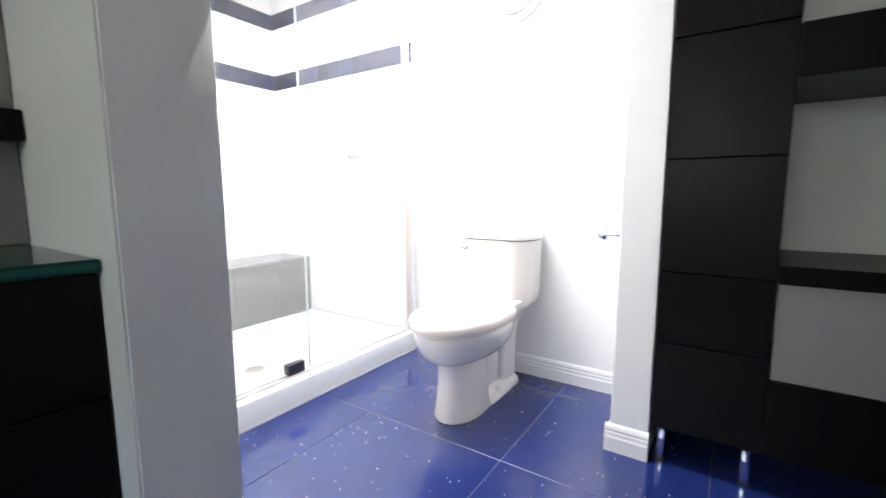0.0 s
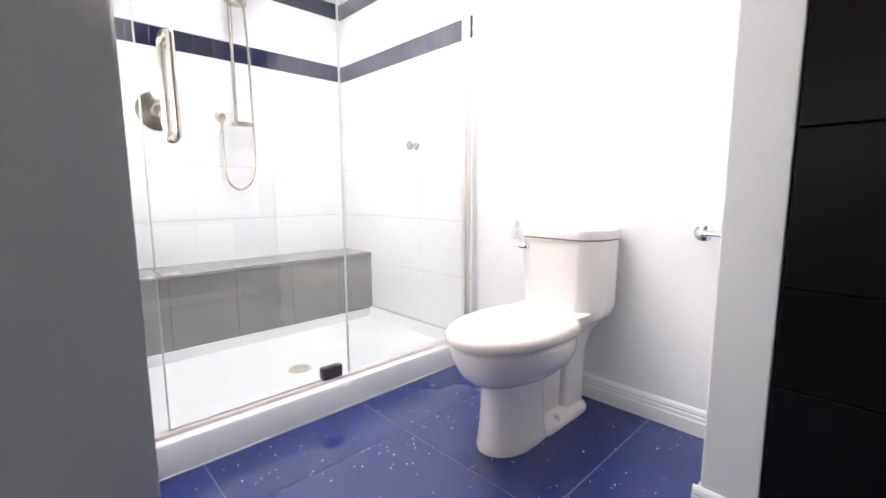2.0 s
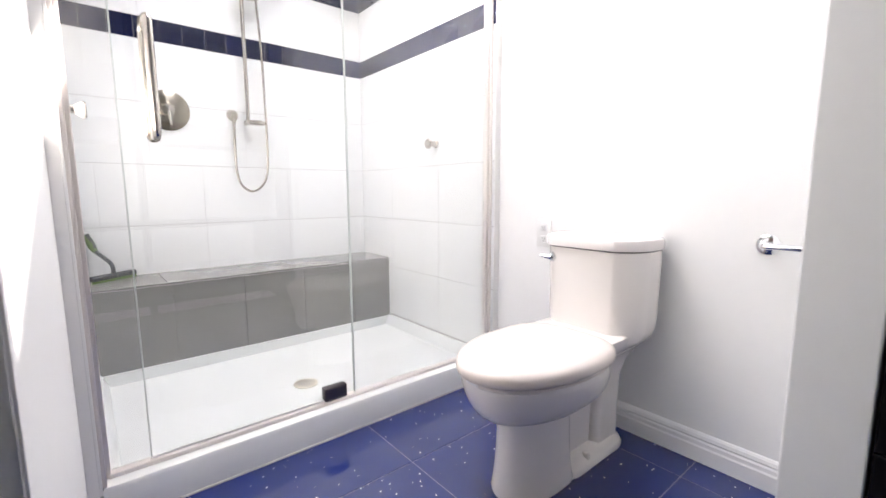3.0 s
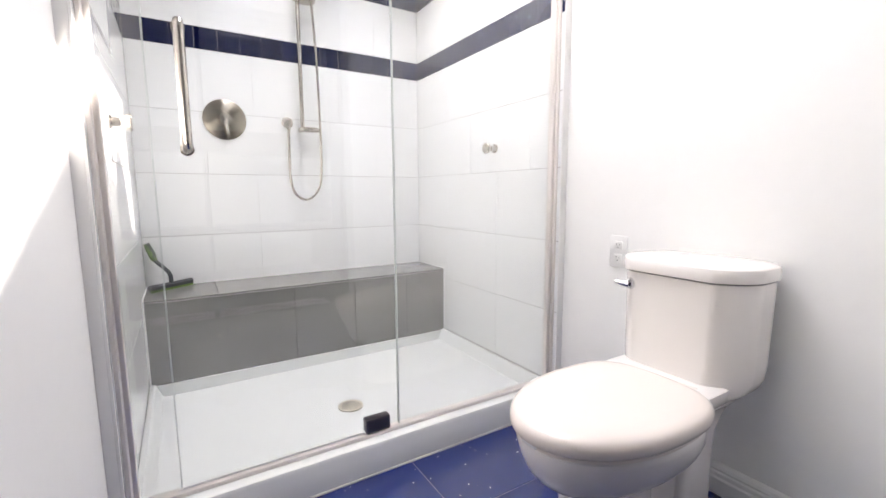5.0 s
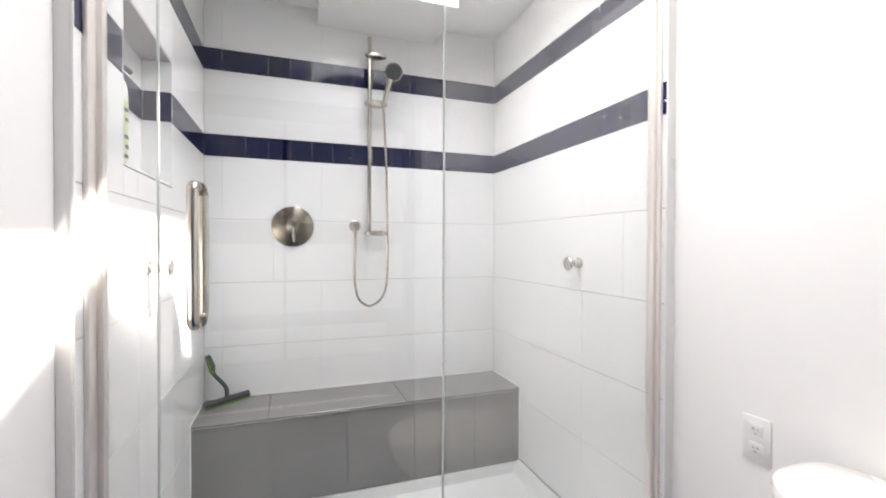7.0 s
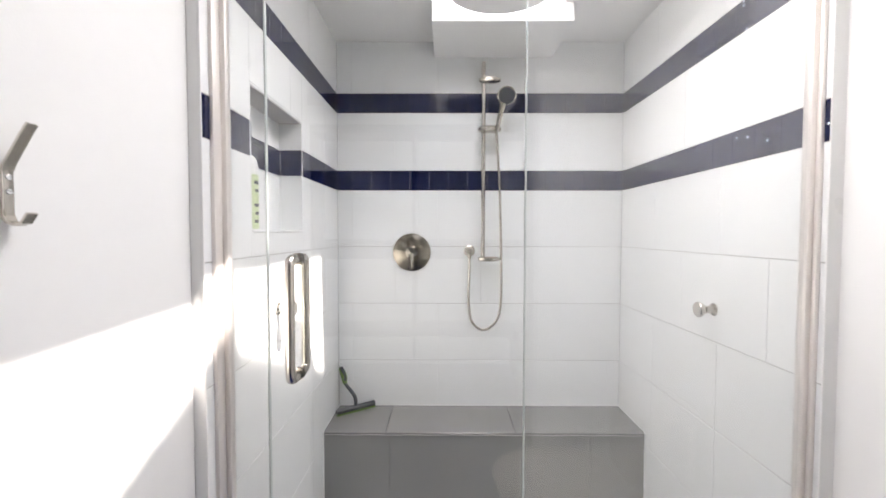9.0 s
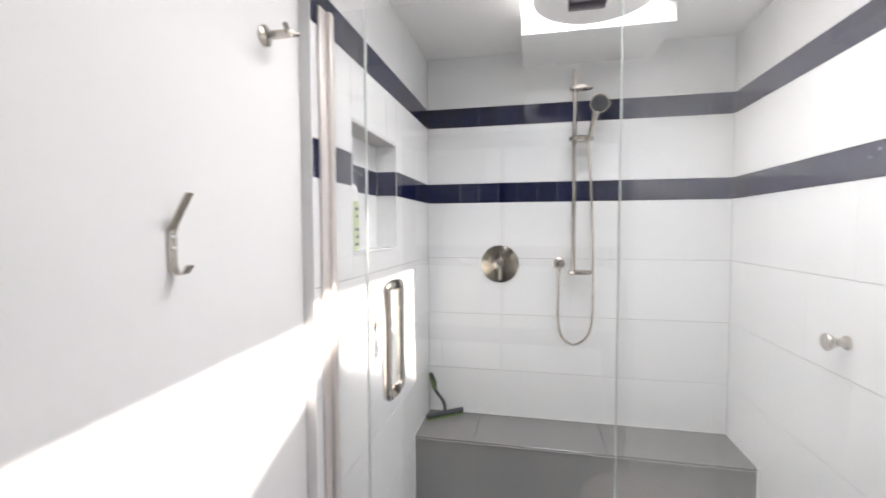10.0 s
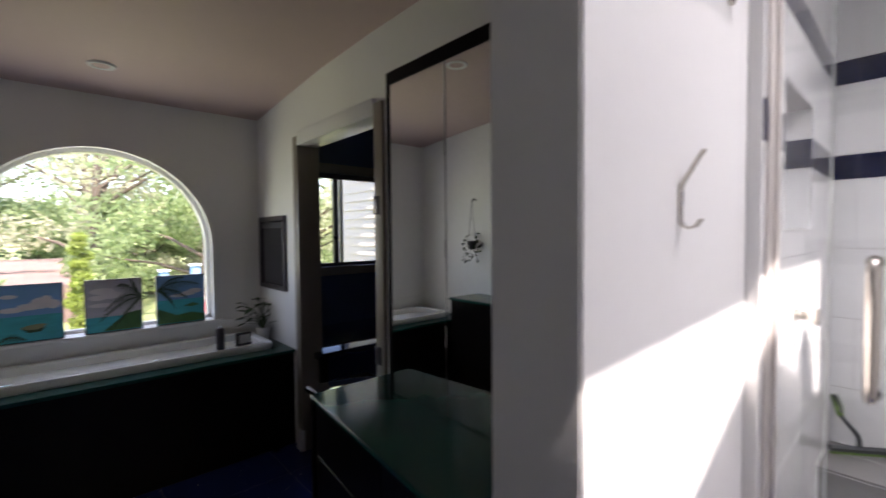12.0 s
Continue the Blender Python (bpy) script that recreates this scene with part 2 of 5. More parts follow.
def loft(rings, cap=True, bm=None):
    """Skin over closed rings of the same number of points."""
    b = bm or bmesh.new()
    rows = [[b.verts.new(p) for p in ring] for ring in rings]
    k = len(rows[0])
    for a, c in zip(rows, rows[1:]):
        for i in range(k):
            b.faces.new((a[i], a[(i + 1) % k], c[(i + 1) % k], c[i]))
    if cap:
        b.faces.new(rows[0][::-1])
        b.faces.new(rows[-1])
    return b


def turned(profile, centre, axis="z", steps=32):
    """A turned shape: profile of (radius, height along the axis)."""
    cx, cy, cz = centre
    rings = []
    for r, h in profile:
        ring = []
        for i in range(steps):
            a = 2 * math.pi * i / steps
            u, v = max(r, 1e-4) * math.cos(a), max(r, 1e-4) * math.sin(a)
            ring.append({"z": (cx + u, cy + v, cz + h), "x": (cx + h, cy + u, cz + v), "y": (cx + v, cy + h, cz + u)}[axis])
        rings.append(ring)
    return loft(rings)


def tube(points, radius, steps=12, bm=None, radii=None):
    """A round tube along a line of points."""
    pts = [Vector(p) for p in points]
    rings, side = [], None
    for i, p in enumerate(pts):
        way = (pts[min(i + 1, len(pts) - 1)] - pts[max(i - 1, 0)]).normalized()
        if side is None:
            side = way.orthogonal().normalized()
        side = (side - way * side.dot(way)).normalized()
        up = way.cross(side)
        r = radii[i] if radii else radius
        rings.append([p + r * (math.cos(2 * math.pi * k / steps) * side + math.sin(2 * math.pi * k / steps) * up) for k in range(steps)])
    return loft(rings, True, bm)


def curve_through(points, per=8):
    """Points of a smooth curve through the given ones."""
    pts = [Vector(p) for p in points]
    pts = [pts[0]] + pts + [pts[-1]]
    out = []
    for a, b, c, d in zip(pts, pts[1:], pts[2:], pts[3:]):
        for i in range(per):
            t = i / per
            out.append(0.5 * (2 * b + (c - a) * t + (2 * a - 5 * b + 4 * c - d) * t * t + (3 * b - a - 3 * c + d) * t ** 3))
    return out + [pts[-1]]


def prism(outline, place, depth):
    """A flat outline pushed along a vector. place maps (u, v) to a point."""
    d = Vector(depth)
    front = [Vector(place(u, v)) for u, v in outline]
    return loft([front, [p + d for p in front]])


TILE_MESHES = {}


def tile_piece(width, height, depth, facing, material, parent, centre, name="tile", edge=0.0009):
    """One tile with eased edges; tiles of one size share their mesh."""
    key = (round(width, 3), round(height, 3), depth, facing, material.name)
    if key not in TILE_MESHES:
        b = bmesh.new()
        rows = []
        for inset, d in ((0, 0), (0, depth - edge), (edge, depth)):
            w, h = width / 2 - inset, height / 2 - inset
            row = []
            for u, v in ((-w, -h), (w, -h), (w, h), (-w, h)):
                row.append(b.verts.new({"x": (d, u, v), "y": (u, d, v), "-y": (u, -d, v), "z": (u, v, d)}[facing]))
            rows.append(row)
        for a, c in zip(rows, rows[1:]):
            for i in range(4):
                b.faces.new((a[i], a[(i + 1) % 4], c[(i + 1) % 4], c[i]))
        b.faces.new(rows[-1])
        bmesh.ops.recalc_face_normals(b, faces=b.faces)
        if facing == "-y":
            pass
        me = bpy.data.meshes.new(name)
        b.to_mesh(me)
        b.free()
        me.materials.append(material)
        TILE_MESHES[key] = me
    ob = new(name, TILE_MESHES[key])
    ob.location = centre
    ob.parent = parent
    return ob


# ---- plan ----
NORTH, BACK, TILE_S, TILE_N = 2.652, -2.310, 1.107, 2.617
STUB_X, STUB_Y0, STUB_Y1 = -0.285, 0.899, 1.063
GLASS_X, TILE_END, TILE_END_S = -1.120, -1.080, -1.036
WEST, SOUTH, EAST, CEILING = -0.945, -2.080, 1.200, 2.420
SKY_X0, SKY_X1, SKY_Y0, SKY_Y1 = -1.920, -0.150, 1.620, 2.200
DOOR_Y0, DOOR_Y1, DOOR_TOP = -1.330, -0.415, 2.010

floor = structure("floor", box(-4.0, 1.4, -2.2, 2.8, -0.12, -0.0014), FLOOR_GROUT, "blue polished glitter tile floor", "floor")

# walls
wall_north = structure("wall_north", box(BACK - 0.12, EAST + 0.12, NORTH, NORTH + 0.12, -0.01, CEILING), WHITE, "smooth white painted wall behind the toilet", "wall")
wall_back = structure("wall_shower_back", box(BACK - 0.12, BACK - 0.002, 0.90, NORTH, -0.01, CEILING), GROUT, "shower wall of large white tiles with two navy bands", "wall")
NICHE = (-1.748, -1.286, 1.420, 1.860)
bm = bmesh.new()
for a in ((BACK - 0.002, NICHE[0], 0, CEILING), (NICHE[1], TILE_END_S, 0, CEILING), (NICHE[0], NICHE[1], 0, NICHE[2]), (NICHE[0], NICHE[1], NICHE[3], CEILING)):
    box(a[0], a[1], STUB_Y0 + 0.03, TILE_S - 0.002, a[2] - 0.01, a[3], bm=bm)
box(BACK - 0.002, TILE_END_S, STUB_Y0 - 0.004, STUB_Y0 + 0.03, -0.01, CEILING, bm=bm)
wall_shower_south = structure("wall_shower_south", bm, GROUT, "tiled shower wall with a recessed niche", "wall")
wall_shower_north = structure("wall_shower_north", box(BACK - 0.002, TILE_END, TILE_N + 0.002, NORTH, -0.01, CEILING), GROUT, "tiled shower end wall with two navy bands", "wall")


def stub_y(x):
    """The partition's painted face runs a little out of square."""
    return STUB_Y1 + 0.018 * (STUB_X - x)


bm = prism([(TILE_END_S, STUB_Y0), (STUB_X, STUB_Y0), (STUB_X, STUB_Y1), (TILE_END_S, stub_y(TILE_END_S))], lambda u, v: (u, v, -0.01), (0, 0, CEILING + 0.01))
bmesh.ops.bevel(bm, geom=[e for e in bm.edges if abs(e.verts[0].co.z - e.verts[1].co.z) > 1], offset=0.004, segments=2, affect="EDGES")
wall_stub = structure("wall_partition", bm, WHITE, "white painted partition wall with coat hooks", "wall")
wall_stub_right = structure("wall_return", box(0.138, 0.264, 2.190, NORTH, -0.01, CEILING, 0.004), WHITE, "short white wall return beside a black cabinet", "wall")
bm = box(WEST - 0.12, WEST, SOUTH - 0.12, DOOR_Y0, -0.01, CEILING + 0.1)
box(WEST - 0.12, WEST, DOOR_Y1, STUB_Y0 - 0.004, -0.01, CEILING + 0.1, bm=bm)
box(WEST - 0.12, WEST, DOOR_Y0, DOOR_Y1, DOOR_TOP, CEILING + 0.1, bm=bm)
wall_west = structure("wall_west", bm, WHITE, "white painted wall with an open doorway", "wall")
wall_east = structure("wall_east", box(EAST, EAST + 0.12, SOUTH - 0.12, NORTH, -0.01, CEILING + 0.1), WHITE, "plain white painted wall", "wall")

# south wall with the arched window and the next room's window
ARCH_X, ARCH_R, ARCH_SPRING, ARCH_SILL = 0.030, 0.640, 1.350, 0.820
W2 = (-2.350, -1.150, 1.145, 1.960)


def arch_outline(r, sill, n=28):
    pts = [(ARCH_X + r, sill)]
    pts += [(ARCH_X + r * math.cos(math.pi * i / n), ARCH_SPRING + r * math.sin(math.pi * i / n)) for i in range(n + 1)]
    return pts + [(ARCH_X - r, sill)]


def south_wall():
    bm = bmesh.new()
    y0, y1 = SOUTH - 0.16, SOUTH
    box(WEST - 0.12, ARCH_X - ARCH_R, y0, y1, -0.6, CEILING + 0.1, bm=bm)
    box(ARCH_X + ARCH_R, EAST + 0.12, y0, y1, -0.6, CEILING + 0.1, bm=bm)
    box(ARCH_X - ARCH_R, ARCH_X + ARCH_R, y0, y1, -0.6, ARCH_SILL, bm=bm)
    n = 28
    for i in range(n):
        a0, a1 = math.pi * i / n, math.pi * (i + 1) / n
        q = [(ARCH_X + ARCH_R * math.cos(a), ARCH_SPRING + ARCH_R * math.sin(a)) for a in (a0, a1)]
        merge(bm, prism([q[0], (q[0][0], CEILING + 0.1), (q[1][0], CEILING + 0.1), q[1]], lambda u, v: (u, y0, v), (0, y1 - y0, 0)))
    return bm


wall_south = structure("wall_south", south_wall(), WHITE, "white wall with a large arched window over the bath", "wall")

# ceilings
bm = bmesh.new()
for a in ((BACK - 0.12, SKY_X0, 0.905, NORTH + 0.12), (SKY_X1, EAST + 0.12, 0.905, NORTH + 0.12), (SKY_X0, SKY_X1, 0.905, SKY_Y0), (SKY_X0, SKY_X1, SKY_Y1, NORTH + 0.12)):
    box(a[0], a[1], a[2], a[3], CEILING, CEILING + 0.10, bm=bm)
ceiling_nook = structure("ceiling", bm, CEIL, "white painted ceiling with a skylight well", "ceiling")
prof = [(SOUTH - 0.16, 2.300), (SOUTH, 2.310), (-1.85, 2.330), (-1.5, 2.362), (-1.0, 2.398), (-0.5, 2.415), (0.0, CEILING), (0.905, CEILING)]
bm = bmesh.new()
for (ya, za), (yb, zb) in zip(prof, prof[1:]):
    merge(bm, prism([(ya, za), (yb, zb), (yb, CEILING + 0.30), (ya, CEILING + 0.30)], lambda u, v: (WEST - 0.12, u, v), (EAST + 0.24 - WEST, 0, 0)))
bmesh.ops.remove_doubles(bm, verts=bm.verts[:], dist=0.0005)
ceiling_main = structure("ceiling_main", bm, CEIL_BOUNCE, "white ceiling tinted for pinkish bounced light that curves down to the window wall", "ceiling", smooth=True)


# skylight well under a roof with its ridge above the glass screen
RIDGE = -0.930


def roof_z(x):
    return 3.51 - 0.40 * abs(x - RIDGE)


def shaft_side(x0, x1, y0, y1):
    za, zb = roof_z(x0), roof_z(x1)
    lo = [(x0, y0, CEILING + 0.1), (x1, y0, CEILING + 0.1), (x1, y1, CEILING + 0.1), (x0, y1, CEILING + 0.1)]
    hi = [(x0, y0, za), (x1, y0, zb), (x1, y1, zb), (x0, y1, za)]
    return loft([lo, hi])


bm = shaft_side(SKY_X0 - 0.1, SKY_X0, SKY_Y0 - 0.1, SKY_Y1 + 0.1)
merge(bm, shaft_side(SKY_X1, SKY_X1 + 0.1, SKY_Y0 - 0.1, SKY_Y1 + 0.1))
for x0, x1 in ((SKY_X0, RIDGE), (RIDGE, SKY_X1)):
    merge(bm, shaft_side(x0, x1, SKY_Y0 - 0.1, SKY_Y0))
    merge(bm, shaft_side(x0, x1, SKY_Y1, SKY_Y1 + 0.1))
skylight_well = structure("skylight_well", bm, WHITE, "deep white skylight well above the shower", "skylight")
bulkhead = structure("ceiling_bulkhead", box(BACK, SKY_X0, 1.620, 2.240, 2.338, CEILING, 0.003), WHITE, "shallow white boxed bulkhead under the shower ceiling", "bulkhead")

# next room
structure("wall_next_room", box(-3.72, -3.60, SOUTH - 0.16, 0.905, -0.01, CEILING + 0.1), NAVY_WALL, "dark navy painted wall of the next room", "wall")
bm = box(-3.60, W2[0], SOUTH - 0.16, SOUTH, -0.6, CEILING + 0.1)
box(W2[1], WEST - 0.12, SOUTH - 0.16, SOUTH, -0.6, CEILING + 0.1, bm=bm)
box(W2[0], W2[1], SOUTH - 0.16, SOUTH, -0.6, W2[2], bm=bm)
box(W2[0], W2[1], SOUTH - 0.16, SOUTH, W2[3], CEILING + 0.1, bm=bm)
structure("wall_next_room_window", bm, NAVY_WALL, "navy wall around a sliding window", "wall")
structure("wall_next_room_side", box(-3.60, WEST - 0.12, 0.78, 0.895, -0.01, CEILING + 0.1), NAVY_WALL, "navy wall closing the next room", "wall")
structure("ceiling_next_room", box(-3.72, WEST - 0.12, SOUTH - 0.16, 0.905, CEILING + 0.1, CEILING + 0.2), CEIL, "white ceiling of the next room", "ceiling")


# baseboards
def baseboard(name, a, b, out, cut0=0.0, cut1=0.0):
    """A moulded baseboard from a to b on the floor, with its face towards out."""
    a, b, out = Vector((*a, 0)), Vector((*b, 0)), Vector((*out, 0))
    outline = [(0, 0), (0.016, 0), (0.016, 0.052), (0.013, 0.058), (0.013, 0.070), (0.010, 0.076), (0.012, 0.082), (0.009, 0.092), (0.004, 0.098), (0, 0.100)]
    rings = [[p + out * u + Vector((0, 0, v)) for u, v in outline] for p in (a, b)]
    return structure(name, loft(rings), TRIM, "white moulded wooden baseboard", "baseboard")


baseboard("baseboard", (-1.040, NORTH), (0.138, NORTH), (0, -1))
baseboard("baseboard", (0.138, NORTH - 0.016), (0.138, 2.190), (-1, 0))
baseboard("baseboard", (0.122, 2.190), (0.266, 2.190), (0, -1))
baseboard("baseboard", (STUB_X, STUB_Y0), (STUB_X, STUB_Y1 + 0.016), (1, 0))
baseboard("baseboard", (-1.030, stub_y(-1.030)), (STUB_X, STUB_Y1), (0, 1))
baseboard("baseboard", (EAST, -0.44), (EAST, 0.70), (-1, 0))

# ---- shower ----


def shower_pan():
    t = thing("shower_pan", (-1.68, 1.86, 0), "white acrylic shower pan with a raised front curb", "shower pan")
    x0, x1, y0, y1 = BACK, -1.066, TILE_S, TILE_N
    rings = []
    for inset_x0, inset_x1, inset_y, z in ((0, 0, 0, -0.008), (0, 0, 0, 0.100), (0.004, 0.004, 0.002, 0.108), (0.010, 0.012, 0.006, 0.110), (0.012, 0.095, 0.018, 0.110),
                                           (0.016, 0.102, 0.022, 0.106), (0.020, 0.108, 0.026, 0.095), (0.040, 0.125, 0.045, 0.052), (0.060, 0.145, 0.060, 0.046)):
        a, b, c, d = x0 + inset_x0, x1 - inset_x1, y0 + inset_y, y1 - inset_y
        rings.append([(a, c, z), (b, c, z), (b, d, z), (a, d, z)])
    part("tray", loft(rings), ACRYLIC, t, smooth=True)
    part("caulk_line", box(-1.068, -1.061, y0, 2.600, -0.008, 0.004, 0.002), GROUT, t, "thin uneven caulk line along the floor")
    drain = part("drain", turned([(0.0, 0.0), (0.052, 0.0), (0.052, 0.004), (0.047, 0.006), (0.0, 0.006)], (-1.475, 1.830, 0.046)), SAND_STEEL, t, "round pale metal drain grate", True)
    bm = bmesh.new()
    for i in range(-3, 4):
        for j in range(-3, 4):
            if i * i + j * j < 12:
                x, y = -1.475 + i * 0.012 + (j % 2) * 0.006, 1.830 + j * 0.011
                merge(bm, turned([(0.0, 0), (0.0034, 0), (0.0034, 0.0006), (0.0, 0.0006)], (x, y, 0.0521), steps=6))
    tagged(part("drain_holes", bm, BENCH, drain), kind="stuff")
    return t


shower_pan()


def shower_bench():
    t = thing("shower_bench", (-2.15, 1.86, 0.1), "grey porcelain tiled bench along the shower wall", "bench")
    y0, y1, xf, top = TILE_S, TILE_N, -1.995, 0.485
    part("core", box(BACK, xf - 0.010, y0, y1, 0.100, top - 0.010), BENCH, t)
    part("pan_upstand", box(BACK + 0.001, xf + 0.003, y0 + 0.03, y1 - 0.03, 0.046, 0.0995, 0.002, 1), ACRYLIC, t, "white acrylic upstand below the bench")
    ys = [y0, 1.420, 1.735, 2.050, 2.360, y1]
    for a, b in zip(ys, ys[1:]):
        part("front_tile", box(xf - 0.010, xf, a + 0.0006, b - 0.0006, 0.104, top - 0.0045, 0.0008, 1), BENCH, t)
    ys = [y0, 1.400, 2.010, y1]
    for a, b in zip(ys, ys[1:]):
        part("top_tile", box(BACK, xf + 0.004, a + 0.001, b - 0.001, top - 0.010, top, 0.002, 1), BENCH, t)
    part("sealant", box(BACK, BACK + 0.005, y0, y1, top, top + 0.005, 0.002, 1), WHITE_PLASTIC, t, "white sealant bead along the wall")
    part("sealant", box(BACK, xf + 0.006, y1 - 0.005, y1, top, top + 0.005, 0.002, 1), WHITE_PLASTIC, t)
    part("sealant", box(BACK, xf + 0.006, y0, y0 + 0.005, top, top + 0.005, 0.002, 1), WHITE_PLASTIC, t)
    part("sealant", box(xf, xf + 0.006, y1 - 0.007, y1, 0.10, top, 0.002, 1), WHITE_PLASTIC, t)
    part("sealant", box(xf, xf + 0.006, y0, y0 + 0.007, 0.10, top, 0.002, 1), WHITE_PLASTIC, t)
    part("sealant", box(xf, xf + 0.006, y0, y1, 0.094, 0.103, 0.002, 1), WHITE_PLASTIC, t)
    # a bead of sealant that wanders a little along the front edge
    pts = [(xf + 0.0045, y0 + (y1 - y0) * i / 30, top - 0.011 + 0.0012 * math.sin(i * 1.7)) for i in range(31)]
    part("edge_bead", tube(pts, 0.0016, 6), GROUT, t, "thin pale joint along the bench edge", True)
    return t


shower_bench()


def pane(name, y0, y1, z0, z1, parent, glass=None):
    x0, x1 = GLASS_X - 0.005, GLASS_X + 0.005
    p = part(name, box(x0, x1, y0, y1, z0, z1), glass or GLASS, parent, "slightly hazy frameless glass" if glass else "clear frameless glass")
    for a, b in ((y0, y0 + 0.0006), (y1 - 0.0006, y1)):
        part("polished_edge", box(x0 - 0.0003, x1 + 0.0003, a - 0.0004, b + 0.0004, z0, z1), GLASS_EDGE, p, "pale green polished glass edge")
    return p


def shower_screen():
    t = thing("shower_screen", (GLASS_X, 1.86, 0.11), "frameless glass shower screen in satin metal channels", "shower screen")
    for y0, y1, wide in ((TILE_S, 1.128, 0.052), (2.592, TILE_N, 0.026)):
        bm = box(GLASS_X - 0.013, GLASS_X + 0.014, y0, y1, 0.112, 2.10, 0.003)
        ch = part("wall_channel", bm, FRAME_METAL, t, "satin metal wall channel", True)
        f0, f1 = (y0, y0 + 0.010) if wide > 0.04 else (y1 - 0.012, y1)
        part("wall_flange", box(GLASS_X + 0.0145, GLASS_X + wide, f0, f1, 0.112, 2.10, 0.002), FRAME_METAL, ch, "flat flange beside the channel", True)
    part("bottom_track", box(GLASS_X - 0.016, GLASS_X + 0.016, 1.122, 2.594, 0.110, 0.124, 0.003), FRAME_METAL, t, "low satin metal track", True)
    pane("fixed_pane", 1.124, 1.2227, 0.122, 2.10, t, HAZY_GLASS)
    pane("fixed_pane", 1.8853, 2.595, 0.122, 2.10, t, HAZY_GLASS)
    return t


shower_screen()


def shower_door():
    t = thing("shower_door", (GLASS_X, 1.57, 0.13), "closed clear glass shower door with a vertical pull", "door")
    pane("pane", 1.2243, 1.8837, 0.132, 2.10, t)
    pull = None
    y, z0, z1, r = 1.300, 1.040, 1.362, 0.0118
    for s in (1, -1):
        x = GLASS_X + s * 0.058
        pts = curve_through([(GLASS_X + s * 0.006, y, z0 + 0.012), (GLASS_X + s * 0.036, y, z0 + 0.010), (x - s * 0.005, y, z0 + 0.016), (x, y, z0 + 0.036), (x, y, 1.12), (x, y, 1.22),
                             (x, y, z1 - 0.036), (x - s * 0.005, y, z1 - 0.016), (GLASS_X + s * 0.036, y, z1 - 0.010), (GLASS_X + s * 0.006, y, z1 - 0.012)], 6)
        pull = part("pull_handle", tube(pts, r, 16), NICKEL, t, "brushed nickel D-shaped pull handle", True)
        for z in (z0 + 0.012, z1 - 0.012):
            part("washer", turned([(0.0, 0.0), (0.016, 0.0), (0.016, s * 0.004), (0.0, s * 0.004)], (GLASS_X + s * 0.005, y, z), "x", 20), NICKEL, pull, "", True)
    for z0 in (0.126, 2.045):
        bm = box(GLASS_X - 0.017, GLASS_X + 0.017, 1.758, 1.846, z0, z0 + 0.050, 0.004)
        hinge = part("pivot_hinge", bm, STEEL_DARK, t, "dark metal pivot hinge clip", True)
        part("cover_plate", box(GLASS_X + 0.017, GLASS_X + 0.0185, 1.764, 1.840, z0 + 0.006, z0 + 0.044, 0.0006, 1), STEEL_DARK, hinge)
    part("sweep", box(GLASS_X - 0.004, GLASS_X + 0.004, 1.2255, 1.758, 0.1245, 0.132, 0.001, 1), WHITE_PLASTIC, t, "clear plastic door sweep")
    return t


shower_door()


def tile_trim(name, x, y0, y1):
    structure(name, box(x, x + 0.004, y0, y1, 0.112, CEILING - 0.01, 0.001, 1), TRIM, "thin white tile edge trim", "trim")


tile_trim("trim", TILE_END_S, TILE_S - 0.006, TILE_S + 0.001)
structure("trim", box(TILE_END_S, TILE_END_S + 0.003, stub_y(TILE_END_S), TILE_S - 0.006, 0.0, CEILING), TRIM, "white finished tile return", "trim")
tile_trim("trim", TILE_END, TILE_N - 0.001, TILE_N + 0.006)
structure("trim", box(TILE_END, TILE_END + 0.003, TILE_N + 0.006, NORTH, 0.0, CEILING), TRIM, "white finished tile return", "trim")


def shower_valve():
    c = (BACK, 1.502, 1.314)
    t = thing("shower_valve", c, "round brushed nickel shower mixer valve with a lever", "shower valve")
    part("escutcheon", turned([(0.0, 0), (0.098, 0), (0.101, 0.003), (0.100, 0.007), (0.080, 0.011), (0.040, 0.0135), (0.0, 0.0135)], c, "x", 56), SPUN_NICKEL, t, "circular brushed nickel plate", True)
    part("hub", turned([(0.036, 0.012), (0.036, 0.034), (0.030, 0.046), (0.0, 0.050)], c, "x", 40), NICKEL, t, "", True)
    part("lever", tube([(c[0] + 0.040, c[1] + 0.002, c[2] - 0.008), (c[0] + 0.050, c[1] + 0.004, c[2] - 0.040), (c[0] + 0.054, c[1] + 0.006, c[2] - 0.078)], 0.008, 12, radii=[0.011, 0.009, 0.0075]), NICKEL, t, "", True)
    return t


shower_valve()


def oval_plate(cx, cy, cz, rx, ry, h):
    rings = []
    for s, z in ((0.80, -h / 2), (1.0, -h / 4), (1.0, h / 4), (0.80, h / 2)):
        rings.append([(cx + rx * s * math.cos(2 * math.pi * i / 28), cy + ry * s * math.sin(2 * math.pi * i / 28), cz + z) for i in range(28)])
    return loft(rings)


